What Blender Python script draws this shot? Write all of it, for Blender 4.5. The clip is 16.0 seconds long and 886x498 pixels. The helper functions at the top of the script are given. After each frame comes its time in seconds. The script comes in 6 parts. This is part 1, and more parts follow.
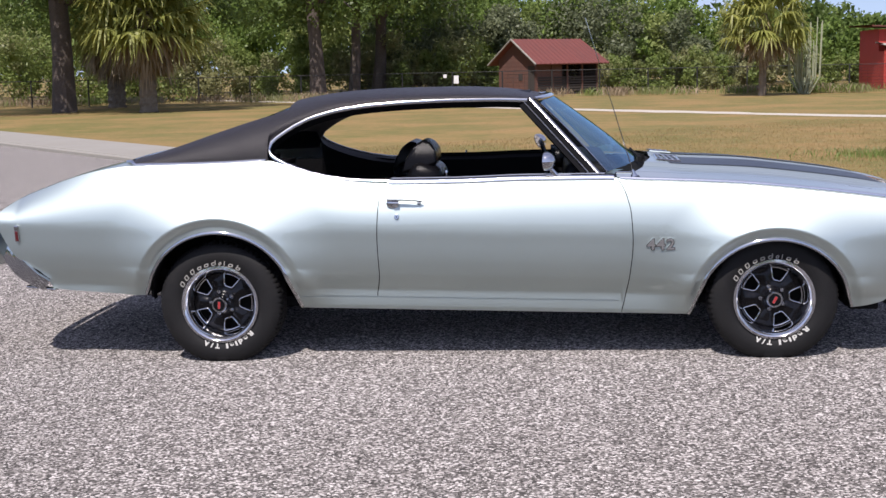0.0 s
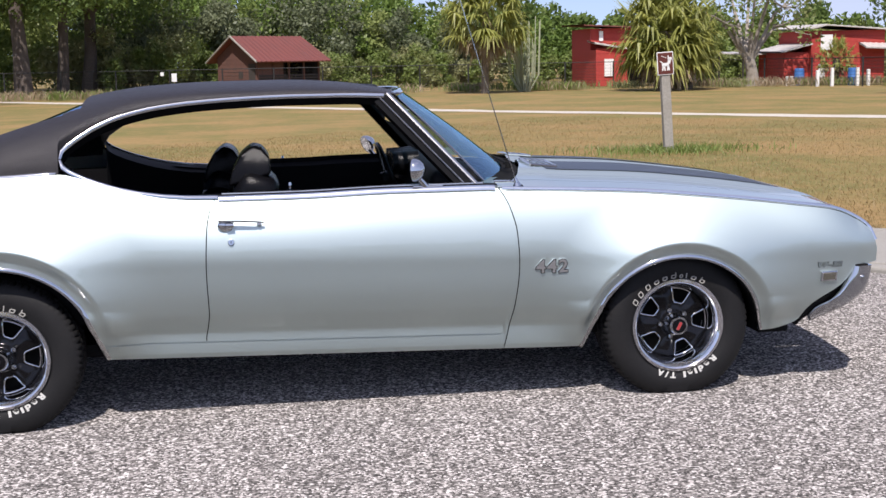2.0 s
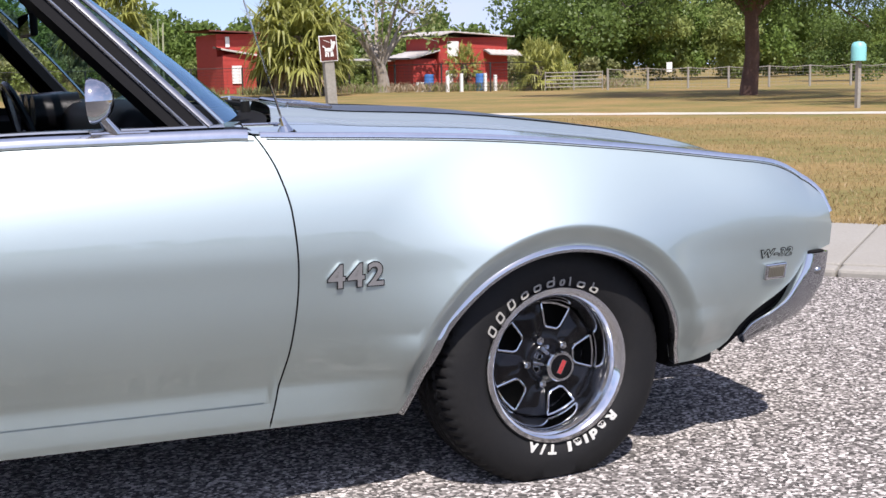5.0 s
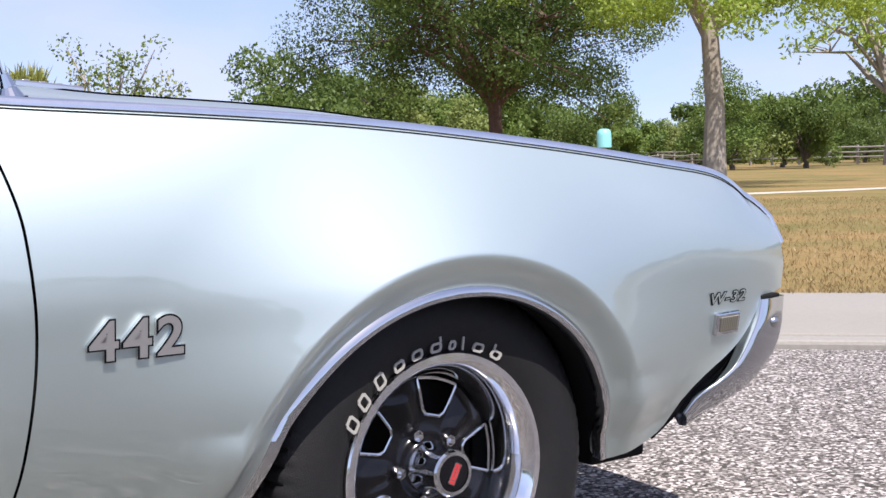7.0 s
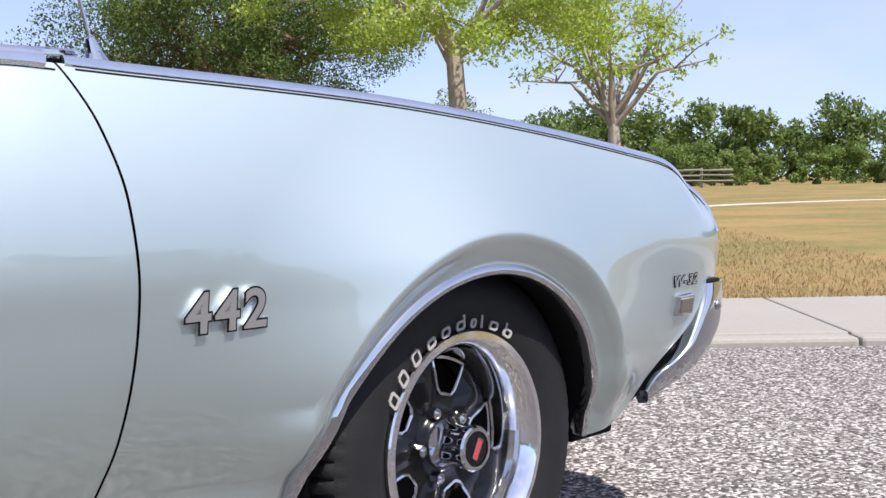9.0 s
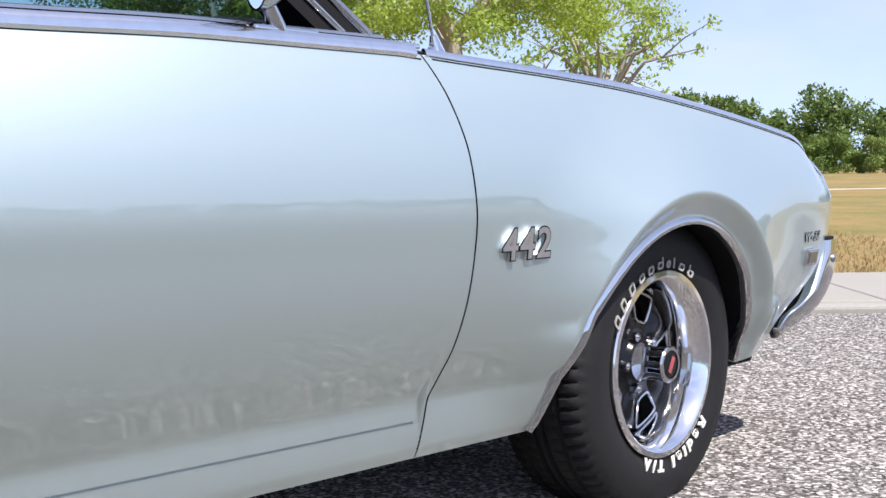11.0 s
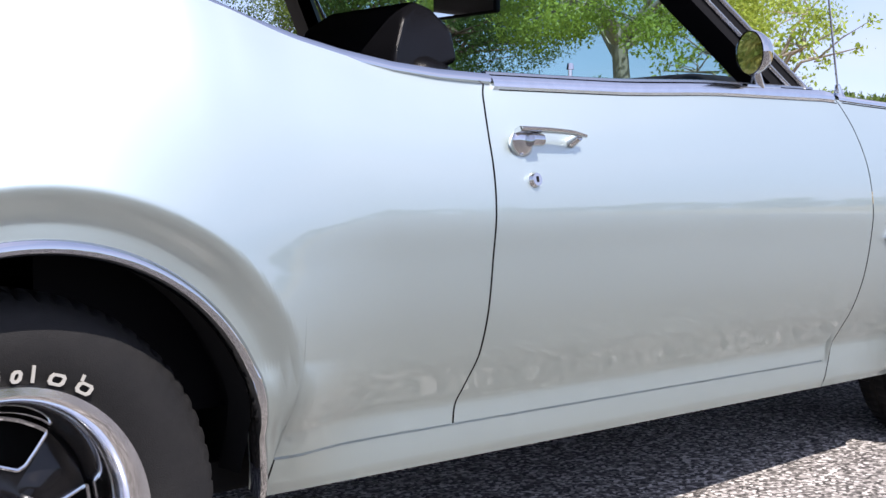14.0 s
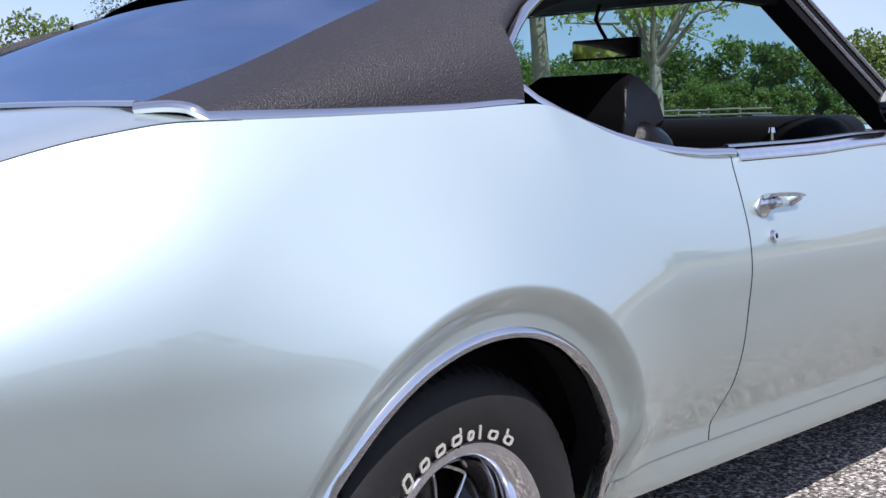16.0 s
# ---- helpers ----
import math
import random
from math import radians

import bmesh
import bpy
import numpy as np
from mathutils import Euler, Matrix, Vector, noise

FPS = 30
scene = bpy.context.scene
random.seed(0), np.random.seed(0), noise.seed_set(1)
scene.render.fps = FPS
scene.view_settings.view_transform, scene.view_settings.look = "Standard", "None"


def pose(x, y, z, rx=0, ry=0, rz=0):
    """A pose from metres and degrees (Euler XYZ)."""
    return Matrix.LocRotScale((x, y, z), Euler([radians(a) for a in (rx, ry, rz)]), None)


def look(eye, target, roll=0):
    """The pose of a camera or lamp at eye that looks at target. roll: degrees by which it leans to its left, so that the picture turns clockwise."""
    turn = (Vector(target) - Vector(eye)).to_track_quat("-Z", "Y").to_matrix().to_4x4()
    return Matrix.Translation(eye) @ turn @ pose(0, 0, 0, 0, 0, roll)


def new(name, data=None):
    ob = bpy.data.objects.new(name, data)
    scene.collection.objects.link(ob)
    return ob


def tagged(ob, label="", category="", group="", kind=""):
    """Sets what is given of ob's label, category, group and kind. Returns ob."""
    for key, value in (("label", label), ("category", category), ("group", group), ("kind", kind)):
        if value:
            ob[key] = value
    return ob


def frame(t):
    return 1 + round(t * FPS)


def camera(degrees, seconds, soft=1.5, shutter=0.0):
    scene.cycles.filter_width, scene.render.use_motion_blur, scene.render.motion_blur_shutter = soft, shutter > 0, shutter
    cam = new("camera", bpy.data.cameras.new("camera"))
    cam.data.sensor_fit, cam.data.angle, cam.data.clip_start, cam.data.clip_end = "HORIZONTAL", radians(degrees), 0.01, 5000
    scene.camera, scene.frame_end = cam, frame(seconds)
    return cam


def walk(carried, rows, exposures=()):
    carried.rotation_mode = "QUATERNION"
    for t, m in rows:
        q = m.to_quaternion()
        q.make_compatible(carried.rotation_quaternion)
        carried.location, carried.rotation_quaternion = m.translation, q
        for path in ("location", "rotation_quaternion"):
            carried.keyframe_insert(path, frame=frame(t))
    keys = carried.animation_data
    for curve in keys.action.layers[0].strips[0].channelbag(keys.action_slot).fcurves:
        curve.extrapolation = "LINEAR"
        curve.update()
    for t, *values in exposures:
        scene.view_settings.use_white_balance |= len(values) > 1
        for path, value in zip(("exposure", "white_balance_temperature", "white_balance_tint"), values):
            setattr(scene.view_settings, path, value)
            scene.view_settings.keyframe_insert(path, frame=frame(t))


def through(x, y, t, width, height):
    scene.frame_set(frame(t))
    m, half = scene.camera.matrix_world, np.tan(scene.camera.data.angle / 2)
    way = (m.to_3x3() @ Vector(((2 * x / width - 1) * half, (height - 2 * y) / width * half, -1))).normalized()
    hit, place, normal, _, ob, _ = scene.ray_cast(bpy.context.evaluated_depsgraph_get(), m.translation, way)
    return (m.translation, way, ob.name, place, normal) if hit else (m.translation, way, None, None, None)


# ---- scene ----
cam = camera(38.4, 16.0)
PATH = [
    (0, (1.726, -7.254, 1.484), (1.557, -5.281, 1.204), -1.2),
    (0.5, (1.49, -7.017, 1.476), (1.443, -5.037, 1.193), -1.2),
    (1, (1.316, -6.689, 1.461), (1.397, -4.712, 1.173), -1.1),
    (1.5, (1.198, -6.37, 1.459), (1.366, -4.398, 1.17), -1.1),
    (2, (1.082, -6.056, 1.453), (1.359, -4.096, 1.162), -1.1),
    (2.5, (1.018, -5.695, 1.448), (1.405, -3.755, 1.155), -1.2),
    (3, (0.982, -5.29, 1.414), (1.473, -3.373, 1.119), -1.1),
    (3.5, (1.017, -4.887, 1.351), (1.61, -3.0, 1.054), -1.1),
    (4, (1.069, -4.437, 1.262), (1.745, -2.578, 0.963), -1.1),
    (4.2, (1.087, -4.262, 1.222), (1.794, -2.415, 0.925), -1.1),
    (6.3, (1.482, -2.819, 0.878), (2.543, -1.138, 0.659), -1.4),
    (6.5, (1.503, -2.729, 0.862), (2.6, -1.068, 0.665), -1.5),
    (7, (1.573, -2.541, 0.827), (2.765, -0.941, 0.691), -1.4),
    (7.5, (1.58, -2.429, 0.815), (2.86, -0.896, 0.707), -1.2),
    (8, (1.467, -2.351, 0.786), (2.827, -0.888, 0.685), -1.1),
    (8.2, (1.414, -2.318, 0.777), (2.819, -0.898, 0.674), -1.0),
    (10.3, (0.699, -2.213, 0.76), (2.236, -0.938, 0.646), -0.9),
    (10.5, (0.624, -2.209, 0.76), (2.162, -0.936, 0.638), -0.7),
    (11, (0.448, -2.24, 0.729), (1.971, -0.949, 0.604), -0.7),
    (11.5, (0.263, -2.253, 0.727), (1.78, -0.955, 0.605), -0.8),
    (12, (0.074, -2.243, 0.723), (1.586, -0.94, 0.601), -0.7),
    (12.5, (-0.116, -2.275, 0.726), (1.383, -0.956, 0.611), -0.9),
    (13, (-0.316, -2.296, 0.747), (1.116, -0.904, 0.635), -0.7),
    (13.5, (-0.525, -2.345, 0.773), (0.857, -0.903, 0.664), -0.9),
    (14, (-0.7, -2.389, 0.762), (0.671, -0.938, 0.641), -0.7),
    (14.5, (-0.894, -2.375, 0.756), (0.479, -0.931, 0.588), -0.8),
    (15, (-1.093, -2.347, 0.81), (0.289, -0.915, 0.613), -0.5),
    (15.5, (-1.292, -2.263, 0.952), (0.109, -0.857, 0.704), -0.6),
    (16, (-1.491, -2.142, 1.008), (-0.012, -0.811, 0.807), -1.7),
]
walk(cam, [(t, look(eye, target, roll)) for t, eye, target, roll in PATH], exposures=[(0, 0.03, 6500, 17), (3.5, 0.26, 6450, 15), (7, 0.43, 6500, 16), (11, 0.59, 6430, 12.5), (13, 0.70, 6480, 14.5), (14.5, 0.66, 6520, 15.5), (15, 0.76, 6520, 15.5), (15.5, 0.72, 6480, 15), (16, 0.41, 6280, 14.5)])

# ---- world and sun ----
SUN_WAY = Vector((0.15, 0.68, -1.0)).normalized()      # the way the sunlight travels
world = bpy.data.worlds.new("sky")
scene.world = world
world.use_nodes = True
wn, wl = world.node_tree.nodes, world.node_tree.links
wn.clear()
w_out, w_bg, w_sky = wn.new("ShaderNodeOutputWorld"), wn.new("ShaderNodeBackground"), wn.new("ShaderNodeTexSky")
w_sky.sky_type, w_sky.sun_disc = "NISHITA", False
w_sky.sun_elevation = math.asin(-SUN_WAY.z)
w_sky.sun_rotation = math.atan2(-SUN_WAY.x, -SUN_WAY.y)
w_sky.air_density, w_sky.dust_density, w_sky.ozone_density = 1.0, 0.55, 2.2
w_bg.inputs["Strength"].default_value = 0.145
w_tc, w_map, w_noise, w_ramp, w_mix = (wn.new("ShaderNodeTexCoord"), wn.new("ShaderNodeMapping"), wn.new("ShaderNodeTexNoise"),
                                       wn.new("ShaderNodeValToRGB"), wn.new("ShaderNodeMix"))
w_map.inputs["Scale"].default_value = (1.6, 1.6, 4.0)
w_noise.inputs["Scale"].default_value, w_noise.inputs["Detail"].default_value = 1.6, 6.0
w_ramp.color_ramp.elements[0].position, w_ramp.color_ramp.elements[1].position = 0.46, 0.92
w_mix.data_type = "RGBA"
w_ramp.color_ramp.elements[0].color = (0.24, 0.24, 0.24, 1)
w_mix.inputs["B"].default_value = (4.7, 4.55, 5.9, 1)
wl.new(w_tc.outputs["Generated"], w_map.inputs["Vector"])
wl.new(w_map.outputs["Vector"], w_noise.inputs["Vector"])
wl.new(w_noise.outputs["Fac"], w_ramp.inputs["Fac"])
wl.new(w_ramp.outputs["Color"], w_mix.inputs["Factor"])
w_add, w_nrm = wn.new("ShaderNodeVectorMath"), wn.new("ShaderNodeVectorMath")
w_add.operation, w_nrm.operation = "ADD", "NORMALIZE"
w_add.inputs[1].default_value = (0, 0, 0.12)
wl.new(w_tc.outputs["Generated"], w_add.inputs[0])
wl.new(w_add.outputs["Vector"], w_nrm.inputs[0])
wl.new(w_nrm.outputs["Vector"], w_sky.inputs["Vector"])
wl.new(w_sky.outputs["Color"], w_mix.inputs["A"])
wl.new(w_mix.outputs["Result"], w_bg.inputs["Color"])
wl.new(w_bg.outputs["Background"], w_out.inputs["Surface"])
sun = new("sun", bpy.data.lights.new("sun", "SUN"))
sun.data.energy, sun.data.angle, sun.data.color = 5.0, radians(0.53), (1.0, 0.955, 0.89)
sun.matrix_world = look((0, 0, 30), Vector((0, 0, 30)) + SUN_WAY)


# ---- materials ----
def mat(name, color, rough=0.5, metal=0.0, coat=0.0, grain=0.0, grain_scale=40.0, stain=0.0, stain_scale=1.5, bump=0.0,
        bump_scale=200.0, color2=None, spec=0.5, sheen=0.0, object_random=0.0):
    """A surface with a base colour, stains at a large scale, grain at a small one and fine relief."""
    m = bpy.data.materials.new(name)
    m.use_nodes = True
    n, l = m.node_tree.nodes, m.node_tree.links
    b = n["Principled BSDF"]
    b.inputs["Roughness"].default_value, b.inputs["Metallic"].default_value = rough, metal
    b.inputs["Coat Weight"].default_value, b.inputs["Coat Roughness"].default_value, b.inputs["Coat IOR"].default_value = coat, 0.02, 1.6
    b.inputs["Specular IOR Level"].default_value = spec
    tc = n.new("ShaderNodeTexCoord")
    out = None
    c2 = color2 or tuple(v * 0.6 for v in color)

    def noisy(scale, detail=6.0):
        t = n.new("ShaderNodeTexNoise")
        t.inputs["Scale"].default_value, t.inputs["Detail"].default_value = scale, detail
        l.new(tc.outputs["Object"], t.inputs["Vector"])
        return t.outputs["Fac"]

    def blend(fac, a, b_color, low, high, amount):
        ramp = n.new("ShaderNodeMapRange")
        ramp.inputs["From Min"].default_value, ramp.inputs["From Max"].default_value = low, high
        ramp.inputs["To Max"].default_value = amount
        l.new(fac, ramp.inputs["Value"])
        mix = n.new("ShaderNodeMix")
        mix.data_type = "RGBA"
        l.new(ramp.outputs["Result"], mix.inputs["Factor"])
        if a is None:
            mix.inputs["A"].default_value = (*color, 1)
        else:
            l.new(a, mix.inputs["A"])
        mix.inputs["B"].default_value = (*b_color, 1)
        return mix.outputs["Result"]

    if stain:
        out = blend(noisy(stain_scale), out, c2, 0.42, 0.72, stain)
    if grain:
        out = blend(noisy(grain_scale), out, tuple(v * 0.5 for v in color), 0.35, 0.75, grain)
    if object_random:
        info, mix = n.new("ShaderNodeObjectInfo"), n.new("ShaderNodeMix")
        mul = n.new("ShaderNodeMath")
        mul.operation = "MULTIPLY"
        mul.inputs[1].default_value = object_random
        l.new(info.outputs["Random"], mul.inputs[0])
        mix.data_type = "RGBA"
        l.new(mul.outputs[0], mix.inputs["Factor"])
        if out is None:
            mix.inputs["A"].default_value = (*color, 1)
        else:
            l.new(out, mix.inputs["A"])
        mix.inputs["B"].default_value = (*c2, 1)
        out = mix.outputs["Result"]
    if out is None:
        b.inputs["Base Color"].default_value = (*color, 1)
    else:
        l.new(out, b.inputs["Base Color"])
    if bump:
        bn = n.new("ShaderNodeBump")
        bn.inputs["Strength"].default_value, bn.inputs["Distance"].default_value = bump, 0.004
        l.new(noisy(bump_scale, 3.0), bn.inputs["Height"])
        l.new(bn.outputs["Normal"], b.inputs["Normal"])
    return m


def shader(m):
    return m.node_tree.nodes, m.node_tree.links, m.node_tree.nodes["Principled BSDF"]


PAINT = mat("silver_paint", (0.565, 0.655, 0.63), 0.50, 0.95, coat=1.0, grain=0.05, grain_scale=900, stain=0.03, stain_scale=3)
STRIPE = mat("charcoal_stripe", (0.018, 0.021, 0.030), 0.30, 0.0, coat=0.0, spec=0.18, grain=0.2, grain_scale=300)
PAINT.node_tree.nodes["Principled BSDF"].inputs["Coat IOR"].default_value = 1.8
PAINT.node_tree.nodes["Principled BSDF"].inputs["Coat Roughness"].default_value = 0.045
CHROME = mat("chrome", (0.62, 0.63, 0.645), 0.06, 1.0, stain=0.06, stain_scale=9)
TRIM = mat("bright_trim", (.86, .87, .88), 0.16, metal=1.0, grain=0.15, grain_scale=40)
POLISHED = mat("polished_rim_metal", (0.88, 0.88, 0.885), 0.09, 1.0, stain=0.12, stain_scale=25)
DULLCHROME = mat("satin_chrome", (0.50, 0.50, 0.50), 0.24, 1.0, stain=0.15, stain_scale=20)
VINYL = mat("black_vinyl", (0.021, 0.018, 0.020), 0.44, grain=0.8, grain_scale=210, stain=0.25, stain_scale=14, bump=0.8, bump_scale=280, spec=0.45)
LEATHER = mat("black_upholstery", (0.005, 0.005, 0.006), 0.24, spec=0.15, grain=0.4, grain_scale=500, bump=0.2, bump_scale=600)
CABIN = mat("dark_trim", (0.005, 0.005, 0.006), 0.55, spec=0.12, grain=0.4, grain_scale=120)
UNDER = mat("underbody_black", (0.007, 0.007, 0.007), 0.85, spec=0.2, grain=0.5, grain_scale=60)
RUBBER = mat("tyre_rubber", (0.012, 0.0118, 0.0122), 0.62, grain=0.35, grain_scale=90, stain=0.35, stain_scale=14, bump=0.25, bump_scale=500, color2=(0.021, 0.0195, 0.018), spec=0.28)
LETTER = mat("white_lettering", (0.68, 0.67, 0.62), 0.6, grain=0.15, grain_scale=200)
# the same white lettering, darkened for the shade on the upper sidewall
LETTERDIM = mat("shaded_lettering", (0.36, 0.35, 0.32), 0.65, grain=0.25, grain_scale=200)
LENSRED = mat("dark_red_lens", (0.10, 0.008, 0.012), 0.2, coat=1.0, grain=0.2, grain_scale=300)
WHEELBLACK = mat("gloss_black", (0.004, 0.004, 0.005), 0.18, coat=0.0, spec=0.35, grain=0.2, grain_scale=200)
RED = mat("red_enamel", (0.5, 0.03, 0.03), 0.3, coat=1.0, grain=0.2, grain_scale=300)
AMBER = mat("clear_lens", (0.13, 0.12, 0.095), 0.35, coat=0.0, grain=0.2, grain_scale=150)
SILVERTEXT = mat("badge_metal", (0.30, 0.295, 0.29), 0.45, 0.5, grain=0.1, grain_scale=300)


def glass(name, color, gloss=0.85, gloss_tint=(1, 1, 1)):
    m = mat(name, color, 0.02, spec=0.6)
    n, l, b = shader(m)
    clear, mix = n.new("ShaderNodeBsdfTransparent"), n.new("ShaderNodeMixShader")
    clear.inputs["Color"].default_value = (*color, 1)
    fr, pw, fac = n.new("ShaderNodeLayerWeight"), n.new("ShaderNodeMath"), n.new("ShaderNodeMath")
    pw.operation, fac.operation = "POWER", "MULTIPLY_ADD"
    pw.inputs[1].default_value, fac.inputs[1].default_value, fac.inputs[2].default_value = 2.4, gloss, 0.045
    l.new(fr.outputs["Facing"], pw.inputs[0])
    l.new(pw.outputs[0], fac.inputs[0])
    gl = n.new("ShaderNodeBsdfGlossy")
    gl.inputs["Roughness"].default_value = 0.01
    # gloss colour carries the blue of the reflected sky
    gl.inputs["Color"].default_value = (*gloss_tint, 1)
    l.new(fac.outputs[0], mix.inputs["Fac"])
    l.new(clear.outputs[0], mix.inputs[1])
    l.new(gl.outputs[0], mix.inputs[2])
    l.new(mix.outputs[0], n["Material Output"].inputs["Surface"])
    return m


TINTED = glass("tinted_glass", (0.47, 0.70, 0.72), 0.80, (0.45, 0.66, 0.85))
DARKGLASS = glass("dark_tinted_glass", (0.10, 0.17, 0.26), 0.75, (0.55, 0.72, 1.0))
MIRROR = mat("mirror_silver", (0.85, 0.87, 0.88), 0.02, 1.0)


# ---- building helpers ----
def mesh_of(name, verts, faces, material, smooth=True):
    me = bpy.data.meshes.new(name)
    me.from_pydata([tuple(map(float, v)) for v in verts], [], faces)
    for m in (material if isinstance(material, (list, tuple)) else [material]):
        me.materials.append(m)
    if smooth:
        me.polygons.foreach_set("use_smooth", [True] * len(me.polygons))
        me.set_sharp_from_angle(angle=radians(38))
    me.update()
    return me


def put(name, me, parent=None, label=""):
    ob = new(name, me)
    if parent is not None:
        ob.parent = parent
    return tagged(ob, label) if label else ob


def part(name, bm, material, parent, label="", smooth=False):
    me = bpy.data.meshes.new(name)
    bm.to_mesh(me)
    bm.free()
    me.materials.append(material)
    if smooth:
        me.polygons.foreach_set("use_smooth", [True] * len(me.polygons))
        me.set_sharp_from_angle(angle=radians(38))
    return put(name, me, parent, label)


def thing(name, label, category, group="", at=(0, 0, 0), kind=""):
    ob = new(name)
    ob.location = at
    return tagged(ob, label, category, group, kind)


def grid(rows, close=False, flip=False):
    """Vertices and faces of a sheet of rows of points."""
    nr, nc = len(rows), len(rows[0])
    verts = [p for r in rows for p in r]
    faces = []
    for i in range(nr - 1):
        for j in range(nc if close else nc - 1):
            k = (j + 1) % nc
            f = (i * nc + j, i * nc + k, (i + 1) * nc + k, (i + 1) * nc + j)
            faces.append(f[::-1] if flip else f)
    return verts, faces


def both(rows, mirror):
    """A sheet on the car's right side (-y), or mirrored to its left."""
    return [[(x, -y, z) for x, y, z in r] for r in rows] if mirror else rows


def line(points):
    """A smooth function through points (monotone cubic)."""
    xs, ys = np.array([p[0] for p in points], float), np.array([p[1] for p in points], float)
    d = np.diff(ys) / np.diff(xs)
    m = np.zeros(len(xs))
    m[0], m[-1] = d[0], d[-1]
    for i in range(1, len(xs) - 1):
        m[i] = 0 if d[i - 1] * d[i] <= 0 else 2 * d[i - 1] * d[i] / (d[i - 1] + d[i])

    def f(x):
        x = min(max(x, xs[0]), xs[-1])
        i = min(int(np.searchsorted(xs, x, side="right")) - 1, len(xs) - 2)
        i = max(i, 0)
        h = xs[i + 1] - xs[i]
        t = (x - xs[i]) / h
        return float((1 + 2 * t) * (1 - t) ** 2 * ys[i] + t * (1 - t) ** 2 * h * m[i] + t * t * (3 - 2 * t) * ys[i + 1] + t * t * (t - 1) * h * m[i + 1])
    return f


def ease(t):
    t = min(max(t, 0.0), 1.0)
    return t * t * (3 - 2 * t)


def sweep(path, profile, out=(0, -1, 0), closed=False, caps=True):
    """Sweeps a profile of (along the outward way, across it) offsets along a path."""
    pts = [Vector(p) for p in path]
    out = Vector(out)
    rows = []
    for i, p in enumerate(pts):
        a = pts[i - 1] if (i or closed) else pts[0]
        b = pts[(i + 1) % len(pts)] if (closed or i < len(pts) - 1) else pts[-1]
        tan = (b - a).normalized()
        o = (out - tan * out.dot(tan)).normalized()
        side = tan.cross(o)
        rows.append([tuple(p + o * u + side * v) for u, v in profile])
    if closed:
        rows.append(rows[0])
    verts, faces = grid(rows, close=True)
    if caps and not closed:
        n = len(profile)
        faces += [tuple(range(n)), tuple(range(len(verts) - n, len(verts)))[::-1]]
    return verts, faces


def rod(r, n=8):
    return [(r * math.cos(2 * math.pi * k / n), r * math.sin(2 * math.pi * k / n)) for k in range(n)]


def strip(w, h):
    """A low, rounded moulding of width w and height h."""
    return [(0, -w / 2), (h * 0.75, -w * 0.42), (h, -w * 0.15), (h, w * 0.15), (h * 0.75, w * 0.42), (0, w / 2), (-0.004, 0)]


def box(bm, size, at=(0, 0, 0), m=None, bevel=0.0, segments=2):
    r = bmesh.ops.create_cube(bm, size=1.0, matrix=(m or Matrix()) @ Matrix.Translation(at) @ Matrix.Diagonal((*size, 1)))
    if bevel:
        es = list({e for v in r["verts"] for e in v.link_edges})
        bmesh.ops.bevel(bm, geom=es, offset=bevel, segments=segments, affect="EDGES", profile=0.5)
    return bm


def boxed(size, at=(0, 0, 0), m=None, bevel=0.0, segments=2):
    return box(bmesh.new(), size, at, m, bevel, segments)


def cyl(bm, r1, r2, a, b, n=12):
    a, b = Vector(a), Vector(b)
    q = (b - a).to_track_quat("Z", "Y").to_matrix().to_4x4()
    bmesh.ops.create_cone(bm, cap_ends=True, segments=n, radius1=r1, radius2=r2, depth=(b - a).length, matrix=Matrix.Translation((a + b) / 2) @ q)
    return bm


def lathe(profile, n=64, arc=None):
    """Turns (radius, y) points round the y axis."""
    rows = []
    for k in range(n):
        t = 2 * math.pi * k / n
        rows.append([(r * math.cos(t), y, r * math.sin(t)) for r, y in profile])
    rows.append(rows[0])
    return grid(rows)


def lettering(text, height, extrude=0.003, shear=0.0, bevel=0.0, bold=0.0, spaced=0.0):
    """A mesh of lettering in the built-in font, lying in the xy plane, its cap height given."""
    cu = bpy.data.curves.new("lettering", "FONT")
    cu.body, cu.size, cu.extrude, cu.shear, cu.bevel_depth = text, height / 0.69, extrude, shear, bevel
    cu.align_x, cu.offset, cu.space_character = "CENTER", bold, 1.0 + spaced
    ob = bpy.data.objects.new("lettering", cu)
    scene.collection.objects.link(ob)
    bpy.context.view_layer.update()
    me = bpy.data.meshes.new_from_object(ob.evaluated_get(bpy.context.evaluated_depsgraph_get()))
    bpy.data.objects.remove(ob)
    return me


# ---- the car: body lines (x forward from the rear axle, y across from its middle, z up) ----
CAR = thing("muscle_car", "silver two-door hardtop muscle car with black vinyl roof parked on asphalt", "car", at=(0, 0.05, 0))
WHEELBASE = 2.845
ARCHES = ((0.008, 0.300, 0.372, 0.385), (2.840, 0.245, 0.366, 0.378))     # centre x, centre z, half height and half width of the wheel openings

